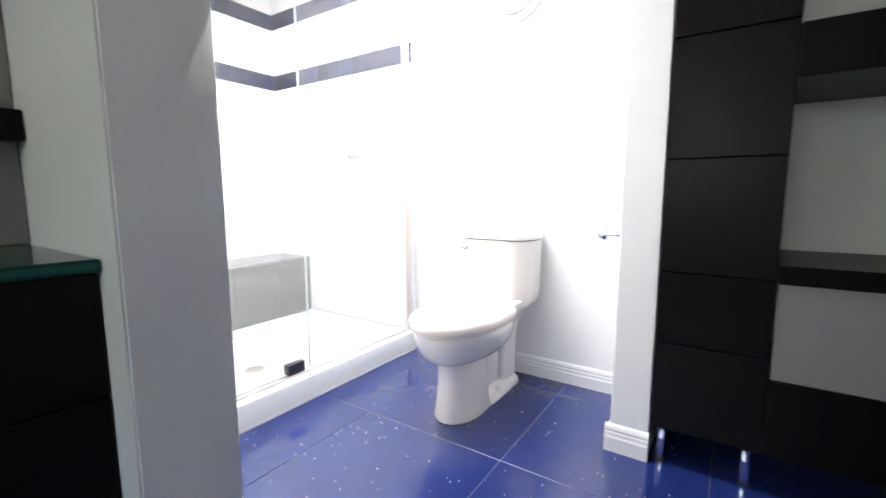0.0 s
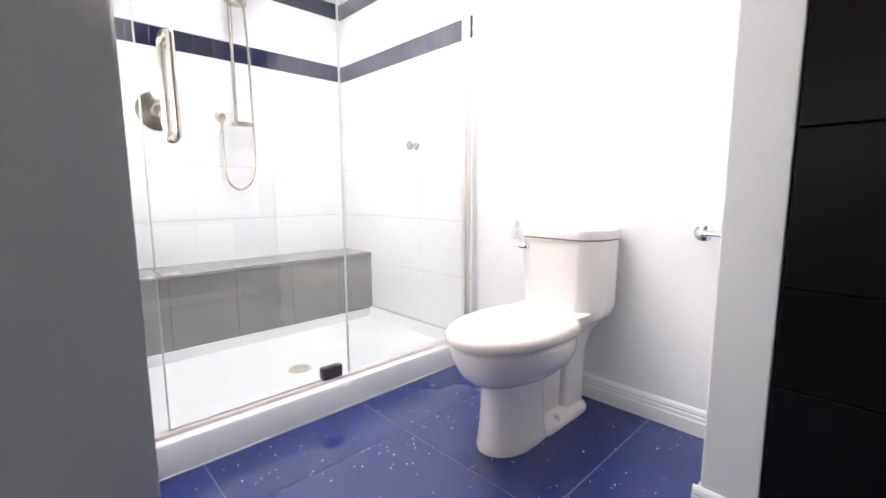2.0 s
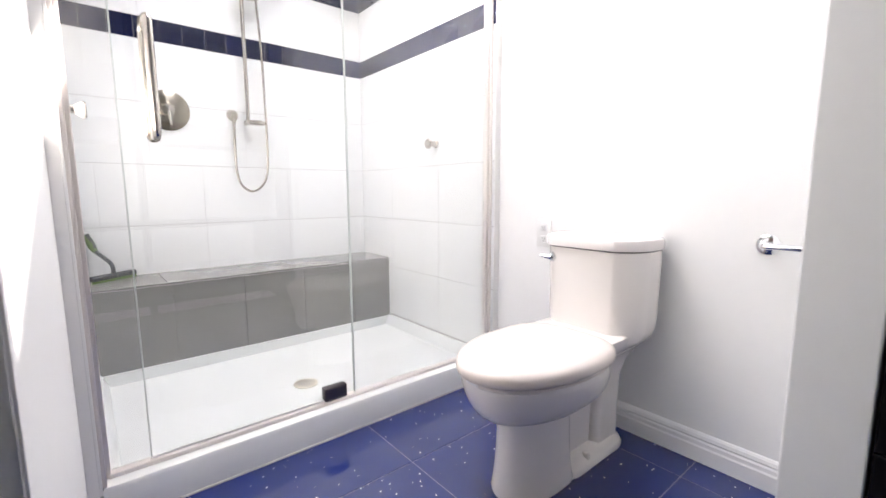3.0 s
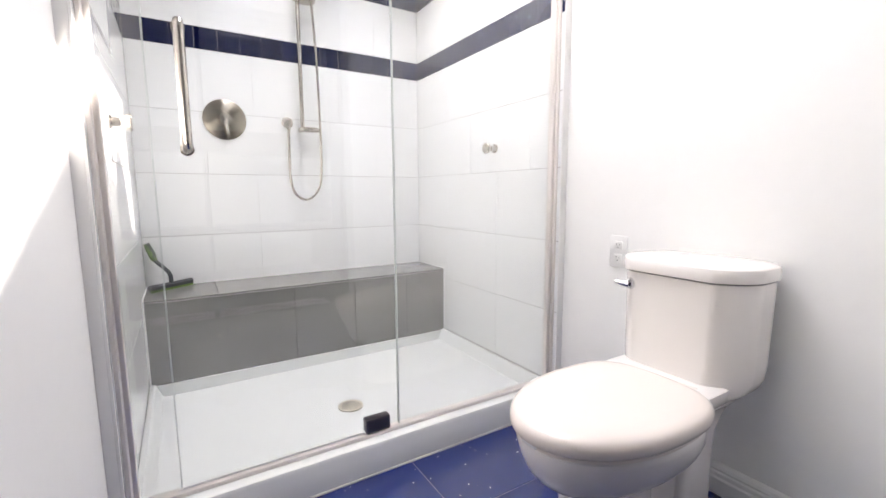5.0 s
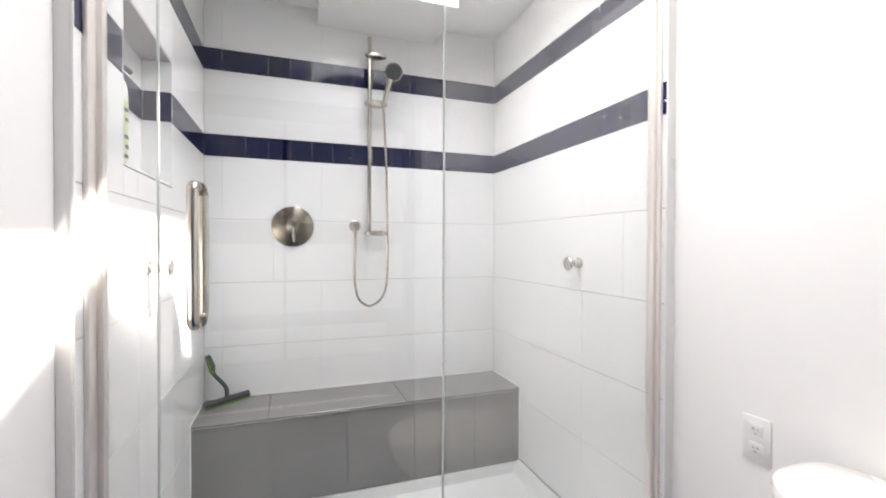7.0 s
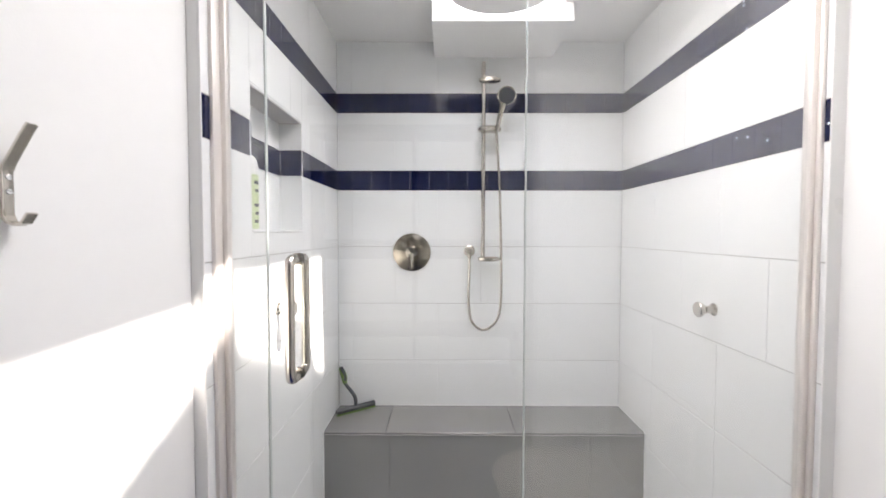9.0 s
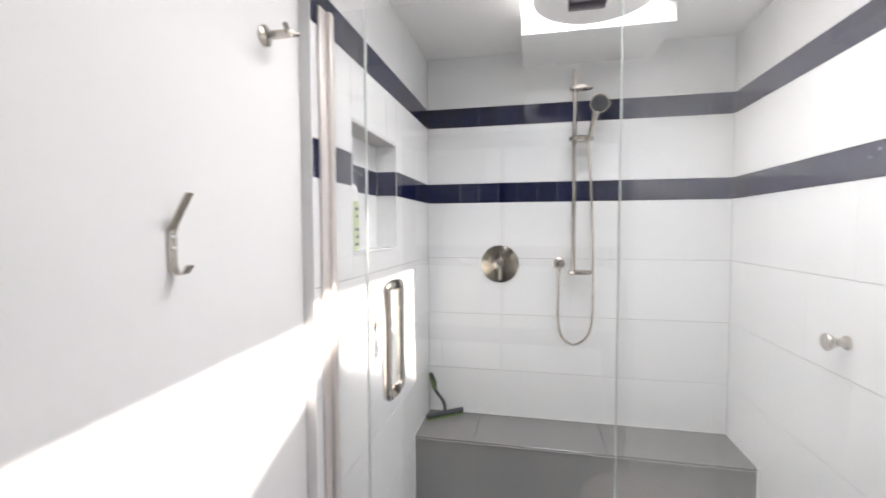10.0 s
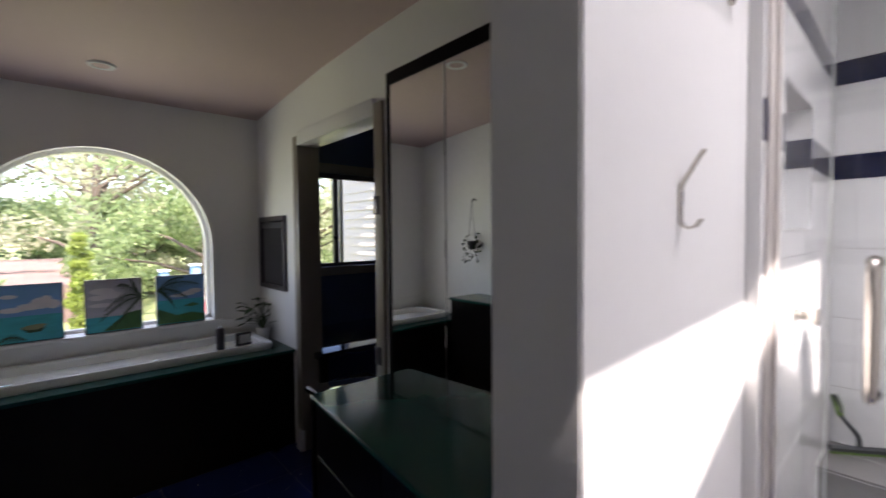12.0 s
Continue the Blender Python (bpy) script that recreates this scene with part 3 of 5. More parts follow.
def hand_shower():
    bx, by = -2.252, 1.876
    t = thing("hand_shower", (BACK, by, 1.28), "brushed nickel hand shower on a slide bar with hose", "shower")
    part("slide_bar", tube([(bx, by, 1.275), (bx, by, 1.8), (bx, by, 2.292)], 0.0105, 16), NICKEL, t, "", True)
    for z in (1.283, 2.197):
        part("bar_bracket", oval_plate(bx + 0.010, by + 0.030, z, 0.030, 0.056, 0.024), NICKEL, t, "oval brushed nickel bracket", True)
        part("wall_stem", tube([(BACK, by, z), (bx, by, z)], 0.011, 14), NICKEL, t, "", True)
    part("slider", oval_plate(bx + 0.014, by + 0.030, 1.947, 0.034, 0.060, 0.028), NICKEL, t, "oval sliding clamp", True)
    a, b = Vector((bx + 0.042, by + 0.062, 1.93)), Vector((bx + 0.062, by + 0.092, 2.065))
    wand = part("wand", tube([a, a.lerp(b, 0.35), a.lerp(b, 0.75), b], 0.011, 16, radii=[0.010, 0.0115, 0.014, 0.018]), NICKEL, t, "brushed nickel wand", True)
    head = turned([(0.0, -0.022), (0.026, -0.020), (0.046, -0.004), (0.047, 0.006), (0.042, 0.011), (0.0, 0.012)], (0, 0, 0), "z", 32)
    face_way = Vector((0.86, -0.22, -0.45)).normalized()
    turn = face_way.to_track_quat("Z", "Y").to_matrix().to_4x4()
    centre = Vector((bx + 0.078, by + 0.108, 2.100))
    bmesh.ops.transform(head, matrix=Matrix.Translation(centre) @ turn, verts=head.verts)
    hd = part("spray_head", head, NICKEL, t, "round spray head", True)
    disc = turned([(0.0, 0.0125), (0.038, 0.0125), (0.038, 0.0145), (0.0, 0.0150)], (0, 0, 0), "z", 32)
    bmesh.ops.transform(disc, matrix=Matrix.Translation(centre) @ turn, verts=disc.verts)
    part("spray_face", disc, GREY_PLASTIC, hd, "grey rubber spray face", True)
    ey, ez = 1.808, 1.322
    part("wall_elbow", turned([(0.030, 0.0), (0.030, 0.006), (0.024, 0.010), (0.020, 0.034), (0.012, 0.042), (0.0, 0.043)], (BACK, ey, ez), "x", 28), NICKEL, t, "", True)
    part("elbow_nut", tube([(BACK + 0.030, ey, ez - 0.012), (BACK + 0.030, ey, ez - 0.040)], 0.010, 12), NICKEL, t, "", True)
    hose = curve_through([(BACK + 0.030, ey, ez - 0.040), (BACK + 0.032, ey - 0.002, 1.18), (BACK + 0.034, ey - 0.003, 1.04), (BACK + 0.036, ey + 0.016, 0.945), (BACK + 0.038, ey + 0.075, 0.905),
                          (BACK + 0.042, ey + 0.138, 0.95), (BACK + 0.048, ey + 0.163, 1.05), (BACK + 0.062, ey + 0.162, 1.30), (BACK + 0.082, ey + 0.150, 1.65), tuple(a)], 14)
    part("hose", tube(hose, 0.0068, 10), NICKEL, t, "flexible metal hose", True)
    return t


hand_shower()


def rain_head():
    c = (-1.580, 1.882, 2.300)
    t = thing("rain_shower_head", c, "large round pale rain shower head below the skylight", "shower")
    plate = part("plate", turned([(0.0, 0.0), (0.205, 0.0), (0.212, 0.004), (0.212, 0.010), (0.200, 0.014), (0.05, 0.022), (0.0, 0.024)], c, "z", 64), RAIN_METAL, t, "", True)
    bm = bmesh.new()
    for k in range(1, 9):
        n = 6 * k
        for i in range(n):
            a = 2 * math.pi * i / n
            merge(bm, turned([(0.0020, 0.0), (0.0016, -0.001), (0.0, -0.001)], (c[0] + 0.023 * k * math.cos(a), c[1] + 0.023 * k * math.sin(a), c[2]), steps=5))
    tagged(part("nozzles", bm, BENCH, plate, "rings of small grey nozzles"), kind="stuff")
    part("arm", tube(curve_through([(c[0], c[1], c[2] + 0.02), (c[0], c[1], c[2] + 0.06), (c[0] - 0.06, c[1], c[2] + 0.085), (SKY_X0, c[1], c[2] + 0.085)], 6), 0.011, 12), NICKEL, t, "", True)
    return t


rain_head()


def robe_knob(c, s):
    t = thing("robe_knob", c, "round brushed nickel robe knob on the shower tiles", "hook", "robe knobs")
    part("knob", turned([(0.022, 0.0), (0.022, s * 0.004), (0.014, s * 0.010), (0.013, s * 0.030), (0.026, s * 0.048), (0.027, s * 0.056), (0.024, s * 0.060), (0.0, s * 0.060)], c, "y", 32), NICKEL, t, "", True)


robe_knob((-1.512, TILE_N, 1.152), -1)
robe_knob((-1.478, TILE_S, 1.158), 1)


def squeegee():
    a, b = Vector((-2.165, 1.128, 0.500)), Vector((-2.292, 1.300, 0.500))
    t = thing("squeegee", (-2.22, 1.21, 0.485), "dark grey squeegee with a lime green grip leaning in the corner", "squeegee")
    way = (b - a).normalized()
    up = Vector((0, 0, 1))
    side = way.cross(up)
    rings = []
    for p in (a, b):
        rings.append([p + side * u + up * v for u, v in ((-0.011, -0.004), (0.011, -0.004), (0.013, 0.010), (0.004, 0.020), (-0.004, 0.020), (-0.013, 0.010))])
    part("blade_holder", loft(rings), GREY_PLASTIC, t, "dark grey plastic blade holder")
    rings = [[p + side * u + up * v for u, v in ((0.004, -0.0145), (0.009, -0.0145), (0.009, -0.003), (0.004, -0.003))] for p in (a, b)]
    part("blade", loft(rings), LIME, t, "lime green rubber blade edge")
    m = a.lerp(b, 0.50) + up * 0.014
    tip = Vector((-2.268, 1.126, 0.706))
    pts = curve_through([m, m + Vector((-0.002, -0.006, 0.05)), m.lerp(tip, 0.52) + Vector((0.004, -0.012, 0.012)), tip + Vector((0, 0.018, -0.05)), tip], 8)
    n = len(pts)
    part("neck", tube(pts[: n // 2 + 2], 0.008, 12, radii=[0.010 - 0.003 * i / n for i in range(n // 2 + 2)]), GREY_PLASTIC, t, "", True)
    k = pts[n // 2:]
    part("grip", tube(k, 0.012, 14, radii=[0.010 + 0.006 * math.sin(math.pi * (i + 1) / (len(k) + 1)) for i in range(len(k))]), LIME, t, "lime green grip", True)
    back = [p + Vector((0.006, 0.004, 0.002)) for p in k[2:]]
    part("grip_spine", tube(back, 0.0095, 10), GREY_PLASTIC, t, "dark grey grip spine", True)
    return t


squeegee()


def niche_lining():
    x0, x1, z0, z1 = NICHE
    yb = 1.010
    lining = structure("niche_lining", box(x0, x1, yb, yb + 0.006, z0, z1), TILE, "white tiled recess with a navy band across its back", "niche")
    d = TILE_S
    part("side_tile", box(x0, x0 + 0.006, yb + 0.006, d, z0, z1), TILE, lining)
    part("side_tile", box(x1 - 0.006, x1, yb + 0.006, d, z0, z1), TILE, lining)
    part("sill_tile", box(x0 + 0.006, x1 - 0.006, yb + 0.006, d + 0.003, z0, z0 + 0.008, 0.001, 1), TILE, lining)
    part("head_tile", box(x0 + 0.006, x1 - 0.006, yb + 0.006, d, z1 - 0.006, z1), TILE, lining)
    n = 4
    w = (x1 - x0 - 0.012) / n
    for i in range(n):
        part("band_tile", box(x0 + 0.006 + i * w + 0.001, x0 + 0.006 + (i + 1) * w - 0.001, yb + 0.006, yb + 0.011, 1.645, 1.745, 0.001, 1), NAVY, lining)
    for x in (x0 + 0.006, x1 - 0.011):
        part("band_tile", box(x, x + 0.005, yb + 0.013, d, 1.645, 1.745, 0.001, 1), NAVY, lining)


niche_lining()


def pump_bottle():
    c = (-1.362, 1.060, 1.418)
    t = thing("pump_bottle", c, "white pump bottle with a green label in the niche", "bottle")
    part("body", turned([(0.0, 0), (0.030, 0), (0.034, 0.004), (0.034, 0.205), (0.029, 0.230), (0.014, 0.245), (0.012, 0.262), (0.0, 0.262)], c, "z", 28), WHITE_PLASTIC, t, "", True)

    def wrap(r, a0, a1, z0, z1, n=10):
        bm = bmesh.new()
        rows = [[bm.verts.new((c[0] + q * math.cos(a), c[1] + q * math.sin(a), c[2] + z)) for q, z in ((r, z0), (r, z1))] for q0, a in [(0, radians(a0 + (a1 - a0) * k / n)) for k in range(n + 1)]]
        for p, q in zip(rows, rows[1:]):
            bm.faces.new((p[0], q[0], q[1], p[1]))
        return bm

    part("paper_label", wrap(0.0346, 45, 150, 0.012, 0.180), LABEL_GREEN, t, "green label with dark print", True)
    for k, z in enumerate((0.03, 0.055, 0.08, 0.125, 0.15)):
        part("print_bar", wrap(0.0350, 62 + 6 * (k % 2), 96 + 5 * (k % 3), z, z + 0.010, 4), GREY_PLASTIC, t)
    part("pump_stem", turned([(0.005, 0.262), (0.005, 0.285), (0.0, 0.285)], c, "z", 12), GREY_PLASTIC, t, "", True)
    part("pump_nozzle", tube([(c[0] + 0.012, c[1] - 0.004, c[2] + 0.286), (c[0] - 0.03, c[1] + 0.010, c[2] + 0.286), (c[0] - 0.062, c[1] + 0.022, c[2] + 0.276)], 0.007, 10), GREY_PLASTIC, t, "", True)


pump_bottle()

# ---- toilet nook ----


def egg(front, back, half, z, cx, inset=0.0, squared=2.6, n=44):
    """An oval with a round front and a squarer back."""
    cy = back - (back - front) * 0.42
    ring = []
    for i in range(n):
        a = 2 * math.pi * i / n
        s, c = math.sin(a), math.cos(a)
        e = 2.0 if c < 0 else squared
        x = (half - inset) * math.copysign(abs(s) ** (2 / e), s)
        y = (back - cy - inset) * abs(c) ** (2 / e) if c >= 0 else -(cy - front - inset) * abs(c) ** (2 / 2.1)
        ring.append((cx + x, cy + y, z))
    return ring


def rounded(cx, x_half, y0, y1, z, r, bulge=0.0, n=7):
    """A rounded rectangle whose front side bows out a little."""
    pts = []
    for qx, qy, a0 in ((1, 1, 0), (-1, 1, 90), (-1, -1, 180), (1, -1, 270)):
        ox, oy = cx + qx * (x_half - r), (y1 - r if qy > 0 else y0 + r)
        for i in range(n):
            a = radians(a0 + 90 * i / (n - 1))
            pts.append((ox + r * math.cos(a), oy + r * math.sin(a)))
    out = []
    for x, y in pts:
        if y < (y0 + y1) / 2:
            y -= bulge * (1 - ((x - cx) / x_half) ** 2)
        out.append((x, y, z))
    return out


def toilet():
    cx = -0.459
    t = thing("toilet", (cx, 2.27, 0), "one-piece biscuit white toilet with its lid closed", "toilet")
    rows = [(2.000, 2.255, 0.095, 0.0), (1.997, 2.258, 0.097, 0.012), (2.001, 2.254, 0.093, 0.03), (2.007, 2.25, 0.088, 0.08), (2.011, 2.25, 0.083, 0.15), (2.012, 2.25, 0.080, 0.262)]
    part("pedestal", loft([egg(f, b, w, z, cx, 0.0, 6.0) for f, b, w, z in rows]), CHINA, t, "", True)
    rows = [(2.030, 2.30, 0.064, 0.240), (2.003, 2.33, 0.084, 0.243), (1.975, 2.36, 0.108, 0.250), (1.948, 2.38, 0.132, 0.264), (1.926, 2.395, 0.151, 0.285), (1.910, 2.40, 0.165, 0.310), (1.899, 2.40, 0.176, 0.338), (1.893, 2.39, 0.182, 0.366), (1.893, 2.38, 0.182, 0.380), (1.898, 2.375, 0.178, 0.386)]
    part("bowl", loft([egg(f, b, w, z, cx) for f, b, w, z in rows]), CHINA, t, "", True)
    # the sides step in behind the pedestal, over the trapway
    rows = [(2.20, 2.50, 0.052, 0.0), (2.20, 2.50, 0.052, 0.22), (2.22, 2.52, 0.060, 0.28), (2.25, 2.56, 0.090, 0.325), (2.28, 2.60, 0.118, 0.362), (2.30, 2.62, 0.140, 0.392), (2.30, 2.625, 0.150, 0.418), (2.305, 2.622, 0.150, 0.430), (2.325, 2.615, 0.142, 0.435)]
    part("rear_deck", loft([rounded(cx - 0.008, w, f, b, z, min(0.05, w * 0.5)) for f, b, w, z in rows]), CHINA, t, "", True)
    rows = [(2.395, 2.560, 0.072, 0.0), (2.400, 2.560, 0.070, 0.12), (2.405, 2.565, 0.072, 0.26), (2.40, 2.58, 0.090, 0.33), (2.38, 2.60, 0.120, 0.37)]
    part("trapway_column", loft([rounded(cx, w, f, b, z, 0.035) for f, b, w, z in rows]), CHINA, t, "", True)
    rows = [(2.19, 2.588, 0.097, 0.0), (2.19, 2.590, 0.098, 0.010), (2.20, 2.584, 0.094, 0.022), (2.22, 2.570, 0.080, 0.034), (2.25, 2.55, 0.060, 0.048)]
    part("foot_flange", loft([rounded(cx, w, f, b, z, min(0.085, w * 0.9)) for f, b, w, z in rows]), CHINA, t, "", True)
    for s in (-1, 1):
        part("bolt_cap", turned([(0.015, 0), (0.014, 0.012), (0.009, 0.020), (0.0, 0.022)], (cx + s * 0.074, 2.335, 0.026), "z", 18), CHINA, t, "", True)
    tx = cx - 0.010
    rows = [(0.120, 2.440, 0.372, 0.075), (0.146, 2.430, 0.386, 0.078), (0.166, 2.430, 0.408, 0.078), (0.177, 2.433, 0.436, 0.078), (0.181, 2.436, 0.475, 0.078), (0.182, 2.436, 0.560, 0.078), (0.185, 2.434, 0.704, 0.078)]
    part("tank", loft([rounded(tx, w, f, 2.640, z, r, 0.050, 18) for w, f, z, r in rows]), CHINA, t, "", True)
    rows = [(0.186, 2.433, 0.7075, 0.078), (0.191, 2.426, 0.710, 0.082), (0.193, 2.424, 0.732, 0.082), (0.190, 2.428, 0.743, 0.080), (0.178, 2.441, 0.749, 0.075), (0.09, 2.50, 0.7515, 0.03)]
    part("tank_lid", loft([rounded(tx, w, f, 2.645 - (0.193 - w) * 0.5, z, r, 0.052 * w / 0.193, 18) for w, f, z, r in rows]), CHINA, t, "", True)
    part("seat", loft([egg(1.887, 2.365, 0.183, z, cx, i, 3.0, 72) for z, i in ((0.385, 0.004), (0.387, 0.0), (0.393, 0.0), (0.395, 0.004))]), SEAT, t, "", True)
    lid = [(0.3965, 0.005), (0.400, 0.001), (0.410, -0.001), (0.420, 0.0), (0.429, 0.004), (0.435, 0.012), (0.438, 0.028), (0.4395, 0.060), (0.4405, 0.120)]
    part("seat_lid", loft([egg(1.877, 2.384, 0.190, z, cx, i, 3.2, 72) for z, i in lid]), SEAT, t, "closed biscuit plastic lid", True)
    part("lid_bumper", box(cx - 0.022, cx + 0.022, 1.885, 1.901, 0.387, 0.3995, 0.003), WHITE_PLASTIC, t)
    for s in (-1, 1):
        part("lid_hinge", tube([(cx + s * 0.05, 2.368, 0.4255), (cx + s * 0.10, 2.368, 0.4255)], 0.011, 14), SEAT, t, "", True)
    lx, lz = cx - 0.127, 0.667
    lever = part("flush_lever", turned([(0.018, 0.0), (0.018, -0.010), (0.013, -0.020), (0.0, -0.022)], (lx, 2.414, lz), "y", 24), CHROME, t, "chrome flush lever", True)
    part("lever_arm", tube([(lx, 2.392, lz), (lx - 0.018, 2.385, lz + 0.001), (lx - 0.036, 2.381, lz + 0.004)], 0.006, 12, radii=[0.010, 0.0075, 0.0055]), CHROME, lever, "", True)
    return t


toilet()


def outlet():
    x0, x1, z0, z1 = -0.848, -0.776, 0.660, 0.778
    t = thing("wall_outlet", ((x0 + x1) / 2, NORTH, (z0 + z1) / 2), "white duplex outlet on the wall above the toilet tank", "outlet")
    part("cover_plate", box(x0, x1, NORTH - 0.006, NORTH, z0, z1, 0.002), WHITE_PLASTIC, t, "", True)
    cx = (x0 + x1) / 2
    for cz in (0.695, 0.743):
        f = part("socket", box(cx - 0.017, cx + 0.017, NORTH - 0.0085, NORTH - 0.005, cz - 0.015, cz + 0.015, 0.002), WHITE_PLASTIC, t, "", True)
        for dx, h in ((-0.006, 0.009), (0.006, 0.007)):
            part("slot", box(cx + dx - 0.001, cx + dx + 0.001, NORTH - 0.0089, NORTH - 0.0080, cz + 0.003 - h / 2, cz + 0.003 + h / 2), PLATE_SHADE, f)
        part("ground_hole", turned([(0.0022, 0), (0.0022, -0.0005), (0, -0.0005)], (cx, NORTH - 0.0085, cz - 0.008), "y", 10), PLATE_SHADE, f)


outlet()


def paper_holder():
    c = (-0.020, NORTH, 0.742)
    t = thing("paper_holder", c, "chrome toilet paper holder bar on a round flange", "paper holder")
    part("flange", turned([(0.030, 0.0), (0.030, -0.005), (0.025, -0.010), (0.012, -0.013), (0.011, -0.050), (0.0, -0.050)], c, "y", 32), CHROME, t, "", True)
    part("bar", tube(curve_through([(c[0], NORTH - 0.045, c[2]), (c[0] + 0.004, NORTH - 0.054, c[2]), (c[0] + 0.02, NORTH - 0.058, c[2]), (c[0] + 0.140, NORTH - 0.058, c[2])], 6), 0.0085, 14), CHROME, t, "", True)


paper_holder()


def round_vent():
    c = (-0.475, NORTH, 1.874)
    t = thing("wall_vent", c, "round white vent cover high on the toilet wall", "vent")
    body = part("rim", turned([(0.150, 0.0), (0.150, -0.014), (0.142, -0.022), (0.128, -0.024), (0.122, -0.016), (0.118, -0.012), (0.0, -0.012)], c, "y", 56), WHITE_PLASTIC, t, "", True)
    part("cover_disc", turned([(0.0, -0.014), (0.100, -0.014), (0.108, -0.018), (0.106, -0.026), (0.06, -0.030), (0.0, -0.031)], c, "y", 48), WHITE_PLASTIC, t, "", True)


round_vent()


def coat_hook():
    x, y = -0.615, stub_y(-0.615) + 0.0005
    t = thing("coat_hook", (x, y, 1.496), "brushed steel two-prong coat hook screwed to the wall", "hook", "hooks on the partition")
    part("back_plate", box(x - 0.0085, x + 0.0085, y, y + 0.004, 1.434, 1.508, 0.0015), NICKEL, t, "", True)
    for z in (1.474, 1.494):
        part("screw", turned([(0.0045, 0.004), (0.0040, 0.0062), (0.0, 0.0066)], (x, y, z), "y", 14), CHROME, t, "", True)

    def strip(pts, w0, w1):
        b = bmesh.new()
        rings = []
        for i, (py, pz) in enumerate(pts):
            q = pts[min(i + 1, len(pts) - 1)]
            o = pts[max(i - 1, 0)]
            way = Vector((0, q[0] - o[0], q[1] - o[1])).normalized()
            nrm = Vector((0, -way.z, way.y)) * 0.0018
            w = w0 + (w1 - w0) * i / (len(pts) - 1)
            p = Vector((x, py, pz))
            rings.append([p + Vector((-w, 0, 0)) + nrm, p + Vector((w, 0, 0)) + nrm, p + Vector((w, 0, 0)) - nrm, p + Vector((-w, 0, 0)) - nrm])
        return loft(rings, True, b)

    part("upper_prong", strip([(y + 0.003, 1.504), (y + 0.006, 1.512), (y + 0.030, 1.552), (y + 0.040, 1.567)], 0.0085, 0.0078), NICKEL, t, "", True)
    part("lower_prong", strip([(y + 0.003, 1.440), (y + 0.006, 1.432), (y + 0.016, 1.428), (y + 0.027, 1.431), (y + 0.036, 1.444)], 0.0085, 0.0078), NICKEL, t, "", True)


coat_hook()


def peg_hook():
    c = (-0.885, stub_y(-0.885) + 0.0005, 1.944)
    t = thing("peg_hook", c, "brushed nickel double peg hook on a round flange", "hook", "hooks on the partition")
    part("flange", turned([(0.023, 0.0), (0.023, 0.006), (0.014, 0.010), (0.010, 0.016), (0.009, 0.070), (0.0, 0.071)], c, "y", 28), NICKEL, t, "", True)
    y = c[1] + 0.062
    part("cross_peg", tube([(c[0] - 0.026, y + 0.008, c[2] + 0.008), (c[0], y, c[2]), (c[0] + 0.026, y + 0.008, c[2] + 0.008)], 0.006, 12), NICKEL, t, "", True)


peg_hook()

# ---- dressing side ----


def tall_cabinet():
    x0, x1, y0, y1 = 0.268, 0.572, 2.190, NORTH
    t = thing("tall_cabinet", (0.42, 2.4, 0), "tall black stained cabinet with flat doors on metal legs", "cabinet")
    part("body", box(x0, x1, y0 + 0.020, y1, 0.130, 2.200, 0.002, 1), BLACK_WOOD, t)
    zs = [0.128, 0.428, 0.664, 1.021, 1.383, 2.200]
    for k, (a, b) in enumerate(zip(zs, zs[1:])):
        part("drawer_front" if k < 2 else "door", box(x0 + 0.001, x1 - 0.001, y0, y0 + 0.019, a + 0.002, b - 0.002, 0.002), BLACK_WOOD, t)
    for x, y in ((x0 + 0.020, y0 + 0.03), (x1 - 0.045, y0 + 0.03), (x0 + 0.020, y1 - 0.06), (x1 - 0.045, y1 - 0.06)):
        leg = part("leg", box(x, x + 0.022, y, y + 0.022, 0.004, 0.130, 0.002), CHROME, t, "square chrome leg", True)
        part("foot", box(x - 0.003, x + 0.025, y - 0.003, y + 0.025, 0.0, 0.004, 0.001, 1), RUBBER, leg)
    return t


tall_cabinet()


def open_shelf():
    x0, x1, y0, y1 = 0.573, EAST, 2.190, NORTH
    t = thing("open_shelf", (0.88, 2.4, 0), "black stained open shelf unit with pale wall behind", "shelf")
    part("base_board", box(x0, x1, y0, y1, 0.130, 0.366, 0.002), BLACK_WOOD, t)
    part("shelf_board", box(x0, x1, y0, y1, 0.656, 0.710, 0.002), BLACK_WOOD, t)
    part("upper_box", box(x0, x1, y0, y1, 1.228, 1.369, 0.002), BLACK_WOOD, t)
    part("top_board", box(x0, x1, y0, y1, 2.14, 2.20, 0.002), BLACK_WOOD, t)
    part("drawer_front", box(x0 + 0.002, x1 - 0.002, y0 + 0.006, y0 + 0.024, 0.3665, 0.6555, 0.002, 1), GREY_PAINT_AND_SHADE, t, "plain grey drawer front")
    for x in (x1 - 0.05,):
        part("leg", box(x, x + 0.022, y0 + 0.03, y0 + 0.052, 0.0, 0.130, 0.002), CHROME, t, "square chrome leg", True)
    return t


open_shelf()


def corner_shelf():
    x0, x1, y0, y1 = 0.900, EAST, 0.700, 2.188
    t = thing("corner_shelf", (1.05, 1.45, 0), "black stained open shelf along the side wall", "shelf")
    for z0, z1 in ((0.130, 0.366), (0.656, 0.710), (1.228, 1.369), (2.14, 2.20)):
        part("shelf_board", box(x0, x1, y0, y1, z0, z1, 0.002), BLACK_WOOD, t)
    for y in (y0, 1.44):
        part("upright", box(x0 + 0.004, x1, y, y + 0.022, 0.0, 2.14, 0.002), BLACK_WOOD, t)
    return t


